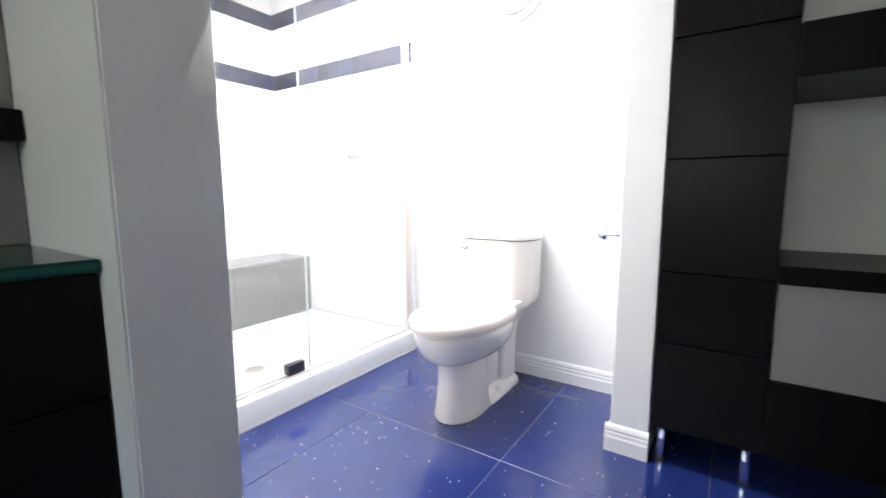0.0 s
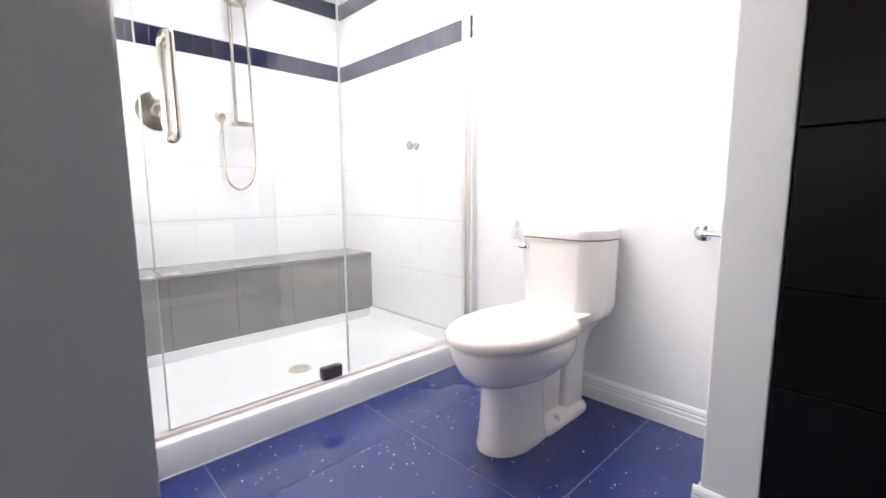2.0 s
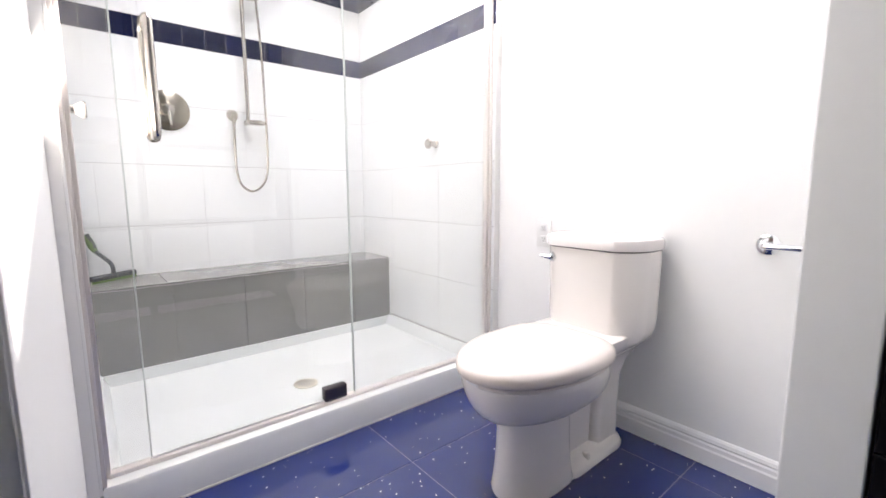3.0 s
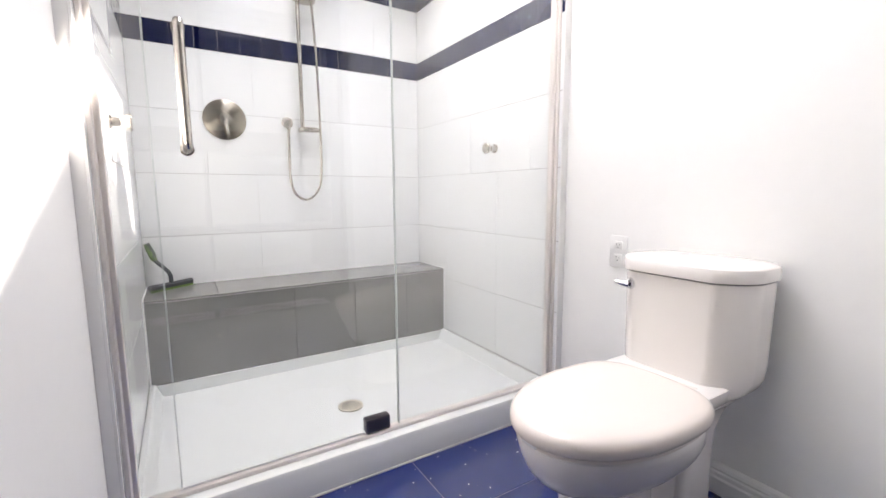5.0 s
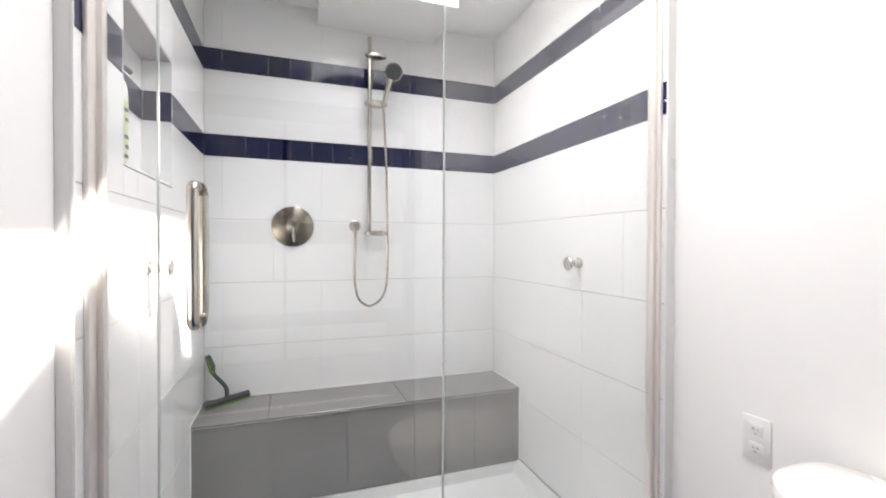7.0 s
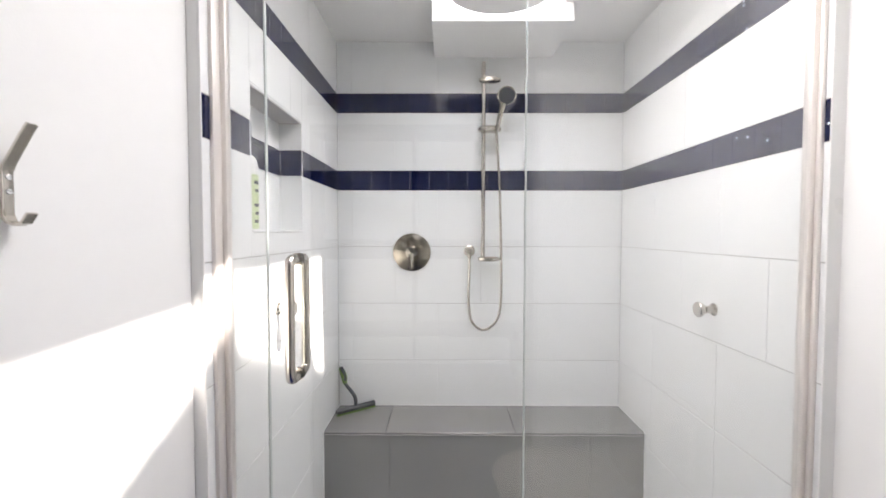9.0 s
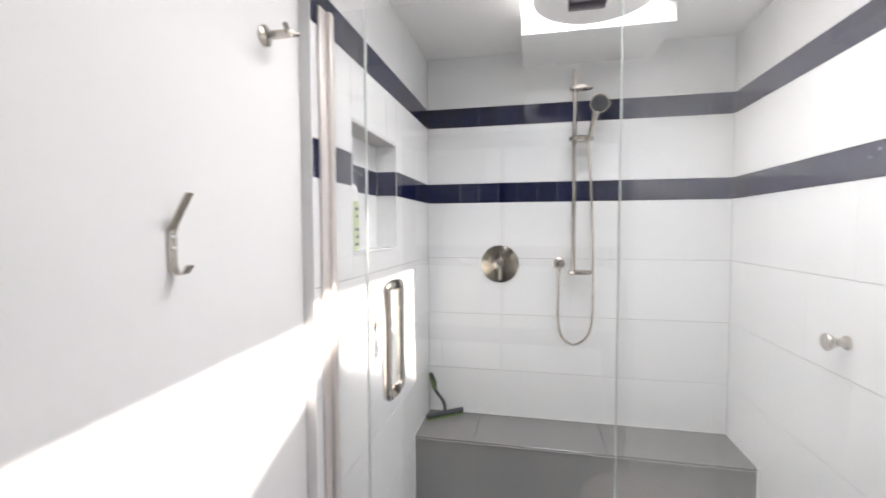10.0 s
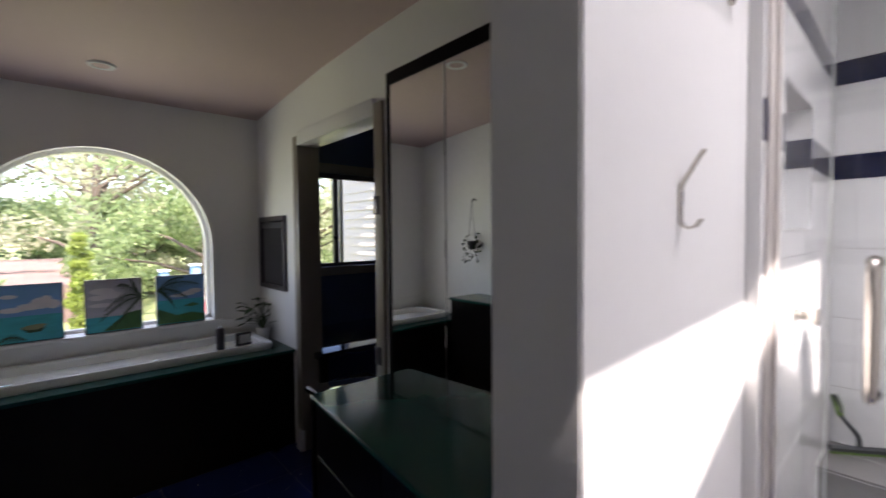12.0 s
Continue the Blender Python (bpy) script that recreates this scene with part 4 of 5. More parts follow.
corner_shelf()


# the vanity's front runs slightly askew to the wall
def front_x(y):
    return -0.345 - 0.108 * (STUB_Y0 - y)


def askew(y0, y1, z0, z1, back, near, bevel=0.002):
    """A slab between the wall side and the askew front."""
    bm = prism([(back(y0), y0), (near(y0), y0), (near(y1), y1), (back(y1), y1)], lambda u, v: (u, v, z0), (0, 0, z1 - z0))
    bmesh.ops.bevel(bm, geom=bm.edges[:], offset=bevel, segments=1, affect="EDGES")
    return bm


def vanity():
    y0, y1 = -0.160, STUB_Y0
    t = thing("vanity", (-0.65, 0.37, 0), "black wooden vanity under a thick teal glass top", "vanity")
    def wall(y):
        return WEST

    part("body", askew(y0 + 0.012, y1, 0.10, 0.796, wall, lambda y: front_x(y) - 0.034), BLACK_WOOD, t)
    part("plinth", askew(y0 + 0.03, y1, 0.0, 0.0995, wall, lambda y: front_x(y) - 0.08), BLACK_WOOD, t)
    mid = (y0 + y1) / 2
    for a, b in ((y0 + 0.014, mid - 0.0015), (mid + 0.0015, y1 - 0.002)):
        for c, d in ((0.104, 0.345), (0.349, 0.590), (0.594, 0.794)):
            part("drawer_front", askew(a, b, c, d, lambda y: front_x(y) - 0.0335, lambda y: front_x(y) - 0.015), BLACK_WOOD, t)
    return t


vanity()
glass_top = thing("glass_countertop", (-0.65, 0.37, 0.796), "thick teal glass countertop on the black vanity", "countertop")
slab = part("slab", askew(-0.170, STUB_Y0 - 0.002, 0.7965, 0.817, lambda y: WEST, front_x, 0.003), TEAL, glass_top)
part("polished_edge", askew(-0.166, STUB_Y0 - 0.004, 0.8015, 0.812, lambda y: front_x(y) - 0.001, lambda y: front_x(y) + 0.0008, 0.0003), TEAL_EDGE, glass_top, "lighter polished front edge")


def mirror_cabinet():
    x0, x1, y0, y1, z0, z1 = WEST, -0.710, 0.022, 0.640, 0.8175, 2.020
    t = thing("mirror_cabinet", (-0.74, 0.5, z0), "black framed mirror cabinet standing on the countertop", "mirror")
    part("body", box(x0, x1, y0, y1, z0, z1, 0.002, 1), BLACK_WOOD, t)
    part("top_rail", box(x1, x1 + 0.018, y0, y1, z1 - 0.045, z1, 0.002), BLACK_WOOD, t)
    for a in (y0, y1 - 0.018):
        part("side_rail", box(x1, x1 + 0.018, a, a + 0.018, z0, z1 - 0.045, 0.002), BLACK_WOOD, t)
    for a, b in ((y0 + 0.020, 0.341), (0.345, y1 - 0.020)):
        part("mirror_door", box(x1, x1 + 0.014, a, b, z0 + 0.004, z1 - 0.047, 0.0015, 1), MIRROR, t, "plain mirror glass door")
    return t


mirror_cabinet()
# The panel's grey holds the shade of this corner.
structure("wall_panel", box(WEST, -0.702, 0.6405, STUB_Y0 - 0.001, 0.8175, CEILING, 0.002, 1), GREY_PAINT_AND_SHADE, "wall panel beside the mirror with its shade painted in grey", "wall")


def towel_shelf():
    t = thing("towel_shelf", (-0.69, 0.75, 1.02), "short black shelf board fixed beside the mirror", "shelf")
    part("board", box(-0.7015, -0.650, 0.6450, STUB_Y0 - 0.001, 1.014, 1.070, 0.004), BLACK_WOOD, t, "", True)
    part("cleat", box(-0.7015, -0.690, 0.6600, 0.850, 0.990, 1.0115, 0.001, 1), BLACK_WOOD, t)


towel_shelf()


def door_casing():
    t = thing("door_casing", (WEST, (DOOR_Y0 + DOOR_Y1) / 2, 0), "tan painted door casing round an open doorway", "door casing")
    a, b, h = DOOR_Y0, DOOR_Y1, DOOR_TOP
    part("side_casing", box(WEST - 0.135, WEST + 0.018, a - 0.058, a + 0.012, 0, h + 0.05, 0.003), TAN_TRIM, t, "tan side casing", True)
    part("plinth_block", box(WEST, WEST + 0.028, a - 0.062, a + 0.014, 0, 0.14, 0.004), TRIM, t, "white plinth block", True)
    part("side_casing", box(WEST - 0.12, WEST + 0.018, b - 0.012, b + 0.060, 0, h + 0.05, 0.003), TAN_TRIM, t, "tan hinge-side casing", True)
    part("head_casing", box(WEST - 0.12, WEST + 0.022, a + 0.012, b - 0.012, h - 0.012, h + 0.075, 0.003), TRIM, t, "white head casing", True)
    for z in (0.78, 1.52):
        part("hinge", box(WEST - 0.04, WEST + 0.024, b - 0.016, b + 0.030, z, z + 0.090, 0.003), STEEL_DARK, t, "black metal hinge", True)


door_casing()


def side_shelf():
    t = thing("side_shelf", (-0.745, -0.3, 0), "low dark polished shelf beside the vanity", "shelf")
    part("top_board", box(WEST + 0.030, -0.700, -0.5555, -0.162, 0.585, 0.610, 0.003), DARK_GLOSS, t, "", True)
    part("leaf_board", box(-1.110, -0.730, -0.820, -0.556, 0.585, 0.610, 0.002), MIRROR, t, "mirror-polished leaf", True)
    for y in (-0.800, -0.200):
        part("end_panel", box(WEST + 0.040, -0.750, y, y + 0.025, 0.0, 0.585, 0.002), BLACK_WOOD, t)


side_shelf()


def wall_screen():
    y0, y1, z0, z1 = -2.040, -1.555, 1.032, 1.560
    t = thing("wall_screen", (WEST, (y0 + y1) / 2, (z0 + z1) / 2), "dark framed screen recessed in the wall over the bath", "screen")
    bm = bmesh.new()
    for a in ((y0, y1, z0, z0 + 0.035), (y0, y1, z1 - 0.035, z1), (y0, y0 + 0.035, z0 + 0.035, z1 - 0.035), (y1 - 0.035, y1, z0 + 0.035, z1 - 0.035)):
        box(WEST, WEST + 0.020, a[0], a[1], a[2], a[3], 0.002, 1, bm=bm)
    part("bezel", bm, STEEL_DARK, t, "dark metal frame")
    part("glass_panel", box(WEST, WEST + 0.008, y0 + 0.035, y1 - 0.035, z0 + 0.035, z1 - 0.035), DARK_GLOSS, t, "black glossy panel")
    part("top_strip", box(WEST + 0.008, WEST + 0.011, y0 + 0.04, y1 - 0.04, z1 - 0.085, z1 - 0.045), RUBBER, t)


wall_screen()


# bath
def bath():
    x0, x1, y0, y1 = -0.845, 1.10, -2.035, -1.565
    t = thing("bathtub", (0.18, -1.72, 0.60), "white drop-in bathtub set in a teal glass deck", "bathtub")
    rings = []
    for i, z, r in ((0.004, 0.654, 0.05), (0.0, 0.662, 0.05), (0.0, 0.692, 0.05), (0.006, 0.7, 0.05), (0.045, 0.702, 0.06), (0.055, 0.696, 0.07), (0.075, 0.552, 0.09), (0.11, 0.25, 0.12), (0.16, 0.20, 0.10)):
        rings.append(rounded((x0 + x1) / 2, (x1 - x0) / 2 - i, y0 + i, y1 - i, z, r))
    part("shell", loft(rings), ACRYLIC, t, "", True)
    for x in (-0.20, 0.42):
        part("rim_clip", box(x, x + 0.05, y1 - 0.026, y1 - 0.006, 0.7015, 0.707, 0.002), CHROME, t, "small chrome rim grip", True)
    return t


bath()
deck = thing("bath_deck", (0.2, -1.7, 0), "black panelled bath surround topped with teal glass", "bath surround")
part("front_panel", box(WEST, EAST, -1.500, -1.475, 0.0, 0.63, 0.002, 1), BLACK_WOOD, deck, "black stained front panel")
for xs in ((WEST, EAST, -1.575, -1.440), (WEST, EAST, SOUTH, -2.045), (WEST, -0.855, -2.045, -1.575), (1.11, EAST, -2.045, -1.575)):
    part("glass_slab", box(xs[0], xs[1], xs[2] + 0.0005, xs[3] - 0.0005, 0.632, 0.653, 0.002, 1), TEAL, deck, "teal glass deck slab")
part("splash_panel", box(ARCH_X - ARCH_R - 0.3, EAST - 0.05, SOUTH, SOUTH + 0.012, 0.653, ARCH_SILL - 0.02), WHITE_PLASTIC, deck, "white panel under the window")


def arch_window():
    t = tagged(new("window_1"), "large arched white framed window over the bath", "window", "", "structure")
    y0, y1 = SOUTH - 0.02, SOUTH + 0.022

    def ring(r0, r1, ya, yb):
        b = bmesh.new()
        o, i = arch_outline(r0, ARCH_SILL), arch_outline(r1, ARCH_SILL)
        for (p, q, c, d) in zip(o, o[1:], i[1:], i):
            merge(b, prism([p, q, c, d], lambda u, v: (u, ya, v), (0, yb - ya, 0)))
        return b

    part("casing", ring(ARCH_R + 0.035, ARCH_R, SOUTH, y1), TRIM, t, "white moulded arch casing")
    part("casing_bead", ring(ARCH_R + 0.006, ARCH_R - 0.012, SOUTH + 0.002, y1 + 0.008), TRIM, t)
    part("sash", ring(ARCH_R, ARCH_R - 0.030, SOUTH - 0.12, SOUTH - 0.07), WHITE_PLASTIC, t, "white arched sash")
    p = part("pane", prism(arch_outline(ARCH_R - 0.028, ARCH_SILL + 0.02), lambda u, v: (u, SOUTH - 0.100, v), (0, 0.006, 0)), PANE, t, "clear window glass")
    p.visible_shadow = False
    part("sill", box(ARCH_X - ARCH_R - 0.05, ARCH_X + ARCH_R + 0.05, SOUTH - 0.14, SOUTH + 0.045, ARCH_SILL - 0.022, ARCH_SILL - 0.002, 0.004), TRIM, t, "white window sill", True)
    part("sash_rail", box(ARCH_X - ARCH_R, ARCH_X + ARCH_R, SOUTH - 0.12, SOUTH - 0.07, ARCH_SILL - 0.002, ARCH_SILL + 0.022, 0.003), WHITE_PLASTIC, t)


arch_window()

SEA = plain("painted_turquoise_sea", (0.05, 0.46, 0.54), 0.4, vary=0.35, scale=9.0, stretch=(1, 1, 5))
SKY_PAINT = plain("painted_sky", (0.20, 0.42, 0.74), 0.4, vary=0.25, scale=7.0, stretch=(1, 1, 2))
DUSK_PAINT = plain("painted_lavender_sky", (0.58, 0.57, 0.66), 0.4, vary=0.2, scale=7.0, stretch=(1, 1, 2))
CLOUD_PAINT = plain("painted_white_cloud", (0.84, 0.80, 0.86), 0.4, vary=0.2, scale=14.0)
PALM = plain("painted_palm_green", (0.025, 0.06, 0.018), 0.4, vary=0.5, scale=20.0)
SHORE = plain("painted_shore_green", (0.05, 0.16, 0.05), 0.4, vary=0.5, scale=16.0)
SAND = plain("painted_sand", (0.30, 0.30, 0.16), 0.4, vary=0.3, scale=15.0)


def art_panel(x0, x1, kind):
    z0, z1, y = 0.820, 1.155, SOUTH + 0.020
    t = thing("beach_painting", ((x0 + x1) / 2, y, z0), {0: "small framed beach picture with a moored boat", 1: "small framed beach picture with dark palm fronds", 2: "framed beach picture with a palm"}[kind] + " leaning on the sill", "painting", "beach paintings on the sill")
    part("canvas", box(x0, x1, y - 0.012, y + 0.010, z0, z1, 0.002, 1), STEEL_DARK, t, "dark frame edge")
    yf = y + 0.010
    w, h = x1 - x0, z1 - z0
    hor = z0 + h * (0.46, 0.30, 0.50)[kind]
    part("painted_sky", box(x0 + 0.006, x1 - 0.006, yf, yf + 0.0015, hor, z1 - 0.006), DUSK_PAINT if kind == 1 else SKY_PAINT, t, "painted sky")
    part("painted_sea", box(x0 + 0.006, x1 - 0.006, yf, yf + 0.0015, z0 + 0.006, hor), SEA, t, "turquoise painted sea")
    rng = random.Random(kind + 4)

    # u runs from the viewer's left to right
    def blobs(name, polys, material, lift):
        bm = bmesh.new()
        for n, pts in enumerate(polys):
            q = [(x1 - w * min(max(u, 0.03), 0.97), z0 + h * min(max(v, 0.025), 0.975)) for u, v in pts]
            merge(bm, prism(q, lambda u, v: (u, yf + 0.0015, v), (0, lift + 0.00002 * (n % 12), 0)))
        part(name, bm, material, t)

    def puff(cu, cv, ru, rv):
        return [(cu + ru * math.cos(a), cv + rv * math.sin(a)) for a in [k * math.pi / 9 for k in range(18)]]

    def frond(root, bend, tip):
        polys = []
        for k in range(14):
            f = k / 13
            p = [(1 - f) ** 2 * root[i] + 2 * f * (1 - f) * bend[i] + f * f * tip[i] for i in (0, 1)]
            ln = 0.16 * math.sin(math.pi * (0.15 + 0.8 * f))
            d = (tip[0] - root[0]) * 0.35
            for side in (1, -1):
                e = (p[0] + d * ln * 2.2, p[1] - ln * (0.9 if side < 0 else -0.35))
                polys.append([(p[0] - 0.012, p[1]), e, (p[0] + 0.014, p[1] + 0.004)])
            if k:
                polys.append([(last[0], last[1] - 0.008), (p[0], p[1] - 0.008), (p[0], p[1] + 0.008), (last[0], last[1] + 0.008)])
            last = p
        return polys

    if kind == 0:
        blobs("painted_cloud", [puff(0.66, 0.66, 0.16, 0.10), puff(0.50, 0.61, 0.20, 0.06), puff(0.24, 0.57, 0.20, 0.045), puff(0.84, 0.63, 0.12, 0.08), puff(0.74, 0.72, 0.09, 0.07), puff(0.20, 0.80, 0.13, 0.035)], CLOUD_PAINT, 0.0004)
        blobs("painted_boat", [[(0.34, 0.25), (0.46, 0.20), (0.66, 0.21), (0.74, 0.29), (0.66, 0.31), (0.46, 0.29)]], SAND, 0.0008)
        blobs("painted_shade", [[(0.36, 0.24), (0.46, 0.16), (0.66, 0.17), (0.72, 0.25), (0.60, 0.21), (0.46, 0.21)]], PALM, 0.0012)
        blobs("painted_frond", frond((0.03, 0.03), (0.2, 0.2), (0.42, 0.05)), PALM, 0.0016)
    elif kind == 1:
        blobs("painted_cloud", [puff(0.30, 0.78, 0.22, 0.06), puff(0.45, 0.70, 0.20, 0.07), puff(0.22, 0.66, 0.16, 0.05), puff(0.30, 0.52, 0.24, 0.04)], CLOUD_PAINT, 0.0004)
        blobs("painted_shore", [[(0.30, 0.03), (0.97, 0.03), (0.97, 0.38), (0.75, 0.34), (0.52, 0.20)]], SHORE, 0.0008)
        for k, (bd, tp) in enumerate((((0.7, 0.80), (0.35, 0.42)), ((0.6, 0.62), (0.25, 0.22)), ((0.75, 0.95), (0.55, 0.86)), ((0.75, 0.45), (0.50, 0.10)), ((0.85, 0.90), (0.80, 0.97)))):
            blobs("painted_frond", frond((0.97, 0.62), bd, tp), PALM, 0.0012 + 0.0004 * k)
    else:
        blobs("painted_cloud", [puff(0.78, 0.66, 0.15, 0.05), puff(0.66, 0.62, 0.15, 0.05), puff(0.45, 0.58, 0.18, 0.035)], CLOUD_PAINT, 0.0004)
        blobs("painted_shore", [[(0.03, 0.03), (0.97, 0.03), (0.97, 0.16), (0.70, 0.22), (0.40, 0.18), (0.03, 0.34)], [(0.55, 0.36), (0.70, 0.33), (0.88, 0.36), (0.74, 0.42)]], SHORE, 0.0008)
        for k, (bd, tp) in enumerate((((0.4, 0.95), (0.85, 0.80)), ((0.35, 0.78), (0.62, 0.52)), ((0.2, 0.70), (0.36, 0.34)), ((0.3, 1.0), (0.55, 0.95)))):
            blobs("painted_frond", frond((0.03, 0.72), bd, tp), PALM, 0.0012 + 0.0004 * k)


art_panel(0.214, 0.505, 0)
art_panel(-0.174, 0.120, 1)
art_panel(-0.542, -0.250, 2)


def house_plant(c):
    t = thing("potted_plant", c, "small leafy houseplant in a white pot on the bath deck", "plant")
    part("pot", turned([(0.0, 0), (0.038, 0), (0.050, 0.085), (0.053, 0.090), (0.048, 0.090), (0.044, 0.080), (0.0, 0.078)], c, "z", 28), WHITE_PLASTIC, t, "", True)
    rng = random.Random(11)
    bm, st = bmesh.new(), bmesh.new()
    for k in range(34):
        a, r, h = rng.uniform(0, 6.28), rng.uniform(0.02, 0.13), rng.uniform(0.13, 0.31)
        tip = Vector((c[0] + r * math.cos(a), c[1] + r * math.sin(a), c[2] + h))
        root = Vector((c[0], c[1], c[2] + 0.075))
        tube([root, root.lerp(tip, 0.5) + Vector((0, 0, 0.02)), tip], 0.0016, 5, bm=st)
        out = Vector((math.cos(a), math.sin(a), rng.uniform(-0.5, 0.3))).normalized()
        side = out.cross(Vector((0, 0, 1))).normalized() * rng.uniform(0.016, 0.028)
        ln = rng.uniform(0.055, 0.10)
        mid = tip + out * ln * 0.5 + Vector((0, 0, 0.008))
        vs = [bm.verts.new(p) for p in (tip, mid + side, tip + out * ln, mid - side)]
        bm.faces.new((vs[0], vs[1], vs[2]))
        bm.faces.new((vs[0], vs[2], vs[3]))
    part("stems", st, LEAF_HOUSE, t)
    part("leaves", bm, LEAF_HOUSE, t, "dark green pointed leaves")


house_plant((-0.888, -1.880, 0.654))


def deck_bottle():
    c = (-0.520, -1.592, 0.703)
    t = thing("soap_dispenser", c, "dark cylindrical soap dispenser on the bath rim", "bottle")
    part("body", turned([(0.0, 0), (0.023, 0), (0.025, 0.003), (0.025, 0.125), (0.020, 0.134), (0.008, 0.138), (0.0, 0.138)], c, "z", 24), STEEL_DARK, t, "", True)
    part("cap", turned([(0.010, 0.138), (0.010, 0.152), (0.0, 0.153)], c, "z", 16), CHROME, t, "", True)


deck_bottle()


def photo_stand():
    c = Vector((-0.660, -1.592, 0.703))
    t = thing("photo_stand", c, "small black frame with a white card on the bath rim", "picture frame")
    part("back_board", box(c.x - 0.048, c.x + 0.048, c.y - 0.010, c.y - 0.002, c.z, c.z + 0.085, 0.002), STEEL_DARK, t)
    part("card", box(c.x - 0.044, c.x + 0.026, c.y - 0.002, c.y + 0.001, c.z + 0.014, c.z + 0.070), WHITE_PLASTIC, t, "plain white card")
    part("prop", box(c.x - 0.008, c.x + 0.008, c.y - 0.034, c.y - 0.010, c.z, c.z + 0.008), STEEL_DARK, t)


photo_stand()


def recessed_lamp(c, tilt=0.0):
    t = thing("recessed_lamp", c, "round recessed ceiling lamp, switched off", "lamp", "recessed lamps")
    part("trim_ring", turned([(0.040, 0.004), (0.043, -0.004), (0.060, -0.006), (0.064, 0.0), (0.064, 0.006), (0.040, 0.006)], c, "z", 36), TRIM, t, "white trim ring", True)
    part("bulb_face", turned([(0.0, 0.004), (0.040, 0.004), (0.040, 0.010), (0.0, 0.010)], c, "z", 28), CHROME, t, "dull lamp face", True)


recessed_lamp((0.026, -1.617, 2.350))
recessed_lamp((0.154, -0.479, 2.4155))


def low_cabinet():
    t = thing("low_cabinet", (1.03, -0.85, 0), "black low cabinet with a teal glass top", "cabinet")
    part("body", box(0.86, EAST - 0.001, -1.300, -0.45, 0.0, 0.86, 0.003), BLACK_WOOD, t)
    part("top_slab", box(0.845, EAST - 0.001, -1.312, -0.435, 0.861, 0.882, 0.002), TEAL, t, "teal glass top")


low_cabinet()


def hanging_plant():
    c = Vector((EAST - 0.055, -1.325, 1.705))
    t = thing("hanging_plant", c, "trailing plant in a pot hanging from a wall hook", "plant")
    part("hook_arm", tube([(EAST, c.y, c.z + 0.02), (EAST - 0.03, c.y, c.z + 0.03), c], 0.006, 10), STEEL_DARK, t, "dark metal wall hook", True)
    pot = c + Vector((0, 0, -0.42))
    for s in (-1, 1):
        part("cord", tube([c, pot + Vector((0, s * 0.045, 0.075))], 0.0018, 6), STEEL_DARK, t)
    part("pot", turned([(0.0, 0), (0.030, 0), (0.048, 0.075), (0.044, 0.075), (0.0, 0.066)], tuple(pot), "z", 22), GREY_PLASTIC, t, "", True)
    rng = random.Random(5)
    bm = bmesh.new()
    for k in range(60):
        a = rng.uniform(0, 6.28)
        p = pot + Vector((0.05 * math.cos(a) * rng.uniform(0.2, 0.9), 0.085 * math.sin(a), rng.uniform(-0.10, 0.15)))
        p.x = min(p.x, EAST - 0.01)
        d = Vector((rng.uniform(-1, 0.2), rng.uniform(-1, 1), rng.uniform(-1, 0.6))).normalized()
        s = d.cross(Vector((0.3, 0.2, 1))).normalized() * 0.012
        vs = [bm.verts.new(q) for q in (p, p + d * 0.022 + s, p + d * 0.048, p + d * 0.022 - s)]
        bm.faces.new(vs)
    part("leaves", bm, LEAF_HOUSE, t, "small dark leaves")


hanging_plant()


def floating_shelf(z):
    t = thing("floating_shelf", (EAST, -0.65, z), "thin black stained shelf board fixed to the wall", "shelf", "floating shelves")
    part("board", box(EAST - 0.22, EAST - 0.001, -0.870, -0.440, z, z + 0.040, 0.002), BLACK_WOOD, t)
    for y in (-0.80, -0.52):
        part("bracket", box(EAST - 0.15, EAST - 0.001, y, y + 0.012, z - 0.030, z, 0.002), STEEL_DARK, t, "dark metal bracket")


floating_shelf(1.400)
floating_shelf(1.960)


# next room: sliding window, table
def slider_window():
    t = tagged(new("window_2"), "tan framed sliding window with a raised blind", "window", "", "structure")
    x0, x1, z0, z1 = W2
    y = SOUTH
    for a in ((x0 - 0.07, x1 + 0.07, z1, z1 + 0.08), (x0 - 0.07, x1 + 0.07, z0 - 0.075, z0), (x0 - 0.07, x0, z0, z1), (x1, x1 + 0.07, z0, z1)):
        part("casing", box(a[0], a[1], y, y + 0.02, a[2], a[3], 0.003), TAN_TRIM, t, "tan casing")
    for a in ((x0, x1, z0, z0 + 0.03), (x0, x1, z1 - 0.03, z1), (x0, x0 + 0.03, z0 + 0.03, z1 - 0.03), (x1 - 0.03, x1, z0 + 0.03, z1 - 0.03), (-1.660, -1.615, z0 + 0.03, z1 - 0.03), (-1.705, -1.685, z0 + 0.03, z1 - 0.03)):
        part("sash_bar", box(a[0], a[1], y - 0.10, y - 0.06, a[2], a[3], 0.002, 1), STEEL_DARK, t, "dark sash bar")
    p = part("pane", box(x0 + 0.02, x1 - 0.02, y - 0.083, y - 0.078, z0 + 0.02, z1 - 0.02), PANE, t, "clear window glass")
    p.visible_shadow = False
    part("blind_roll", box(x0, x1, y - 0.05, y - 0.005, z1 - 0.045, z1, 0.008), STEEL_DARK, t, "rolled dark blind")


slider_window()


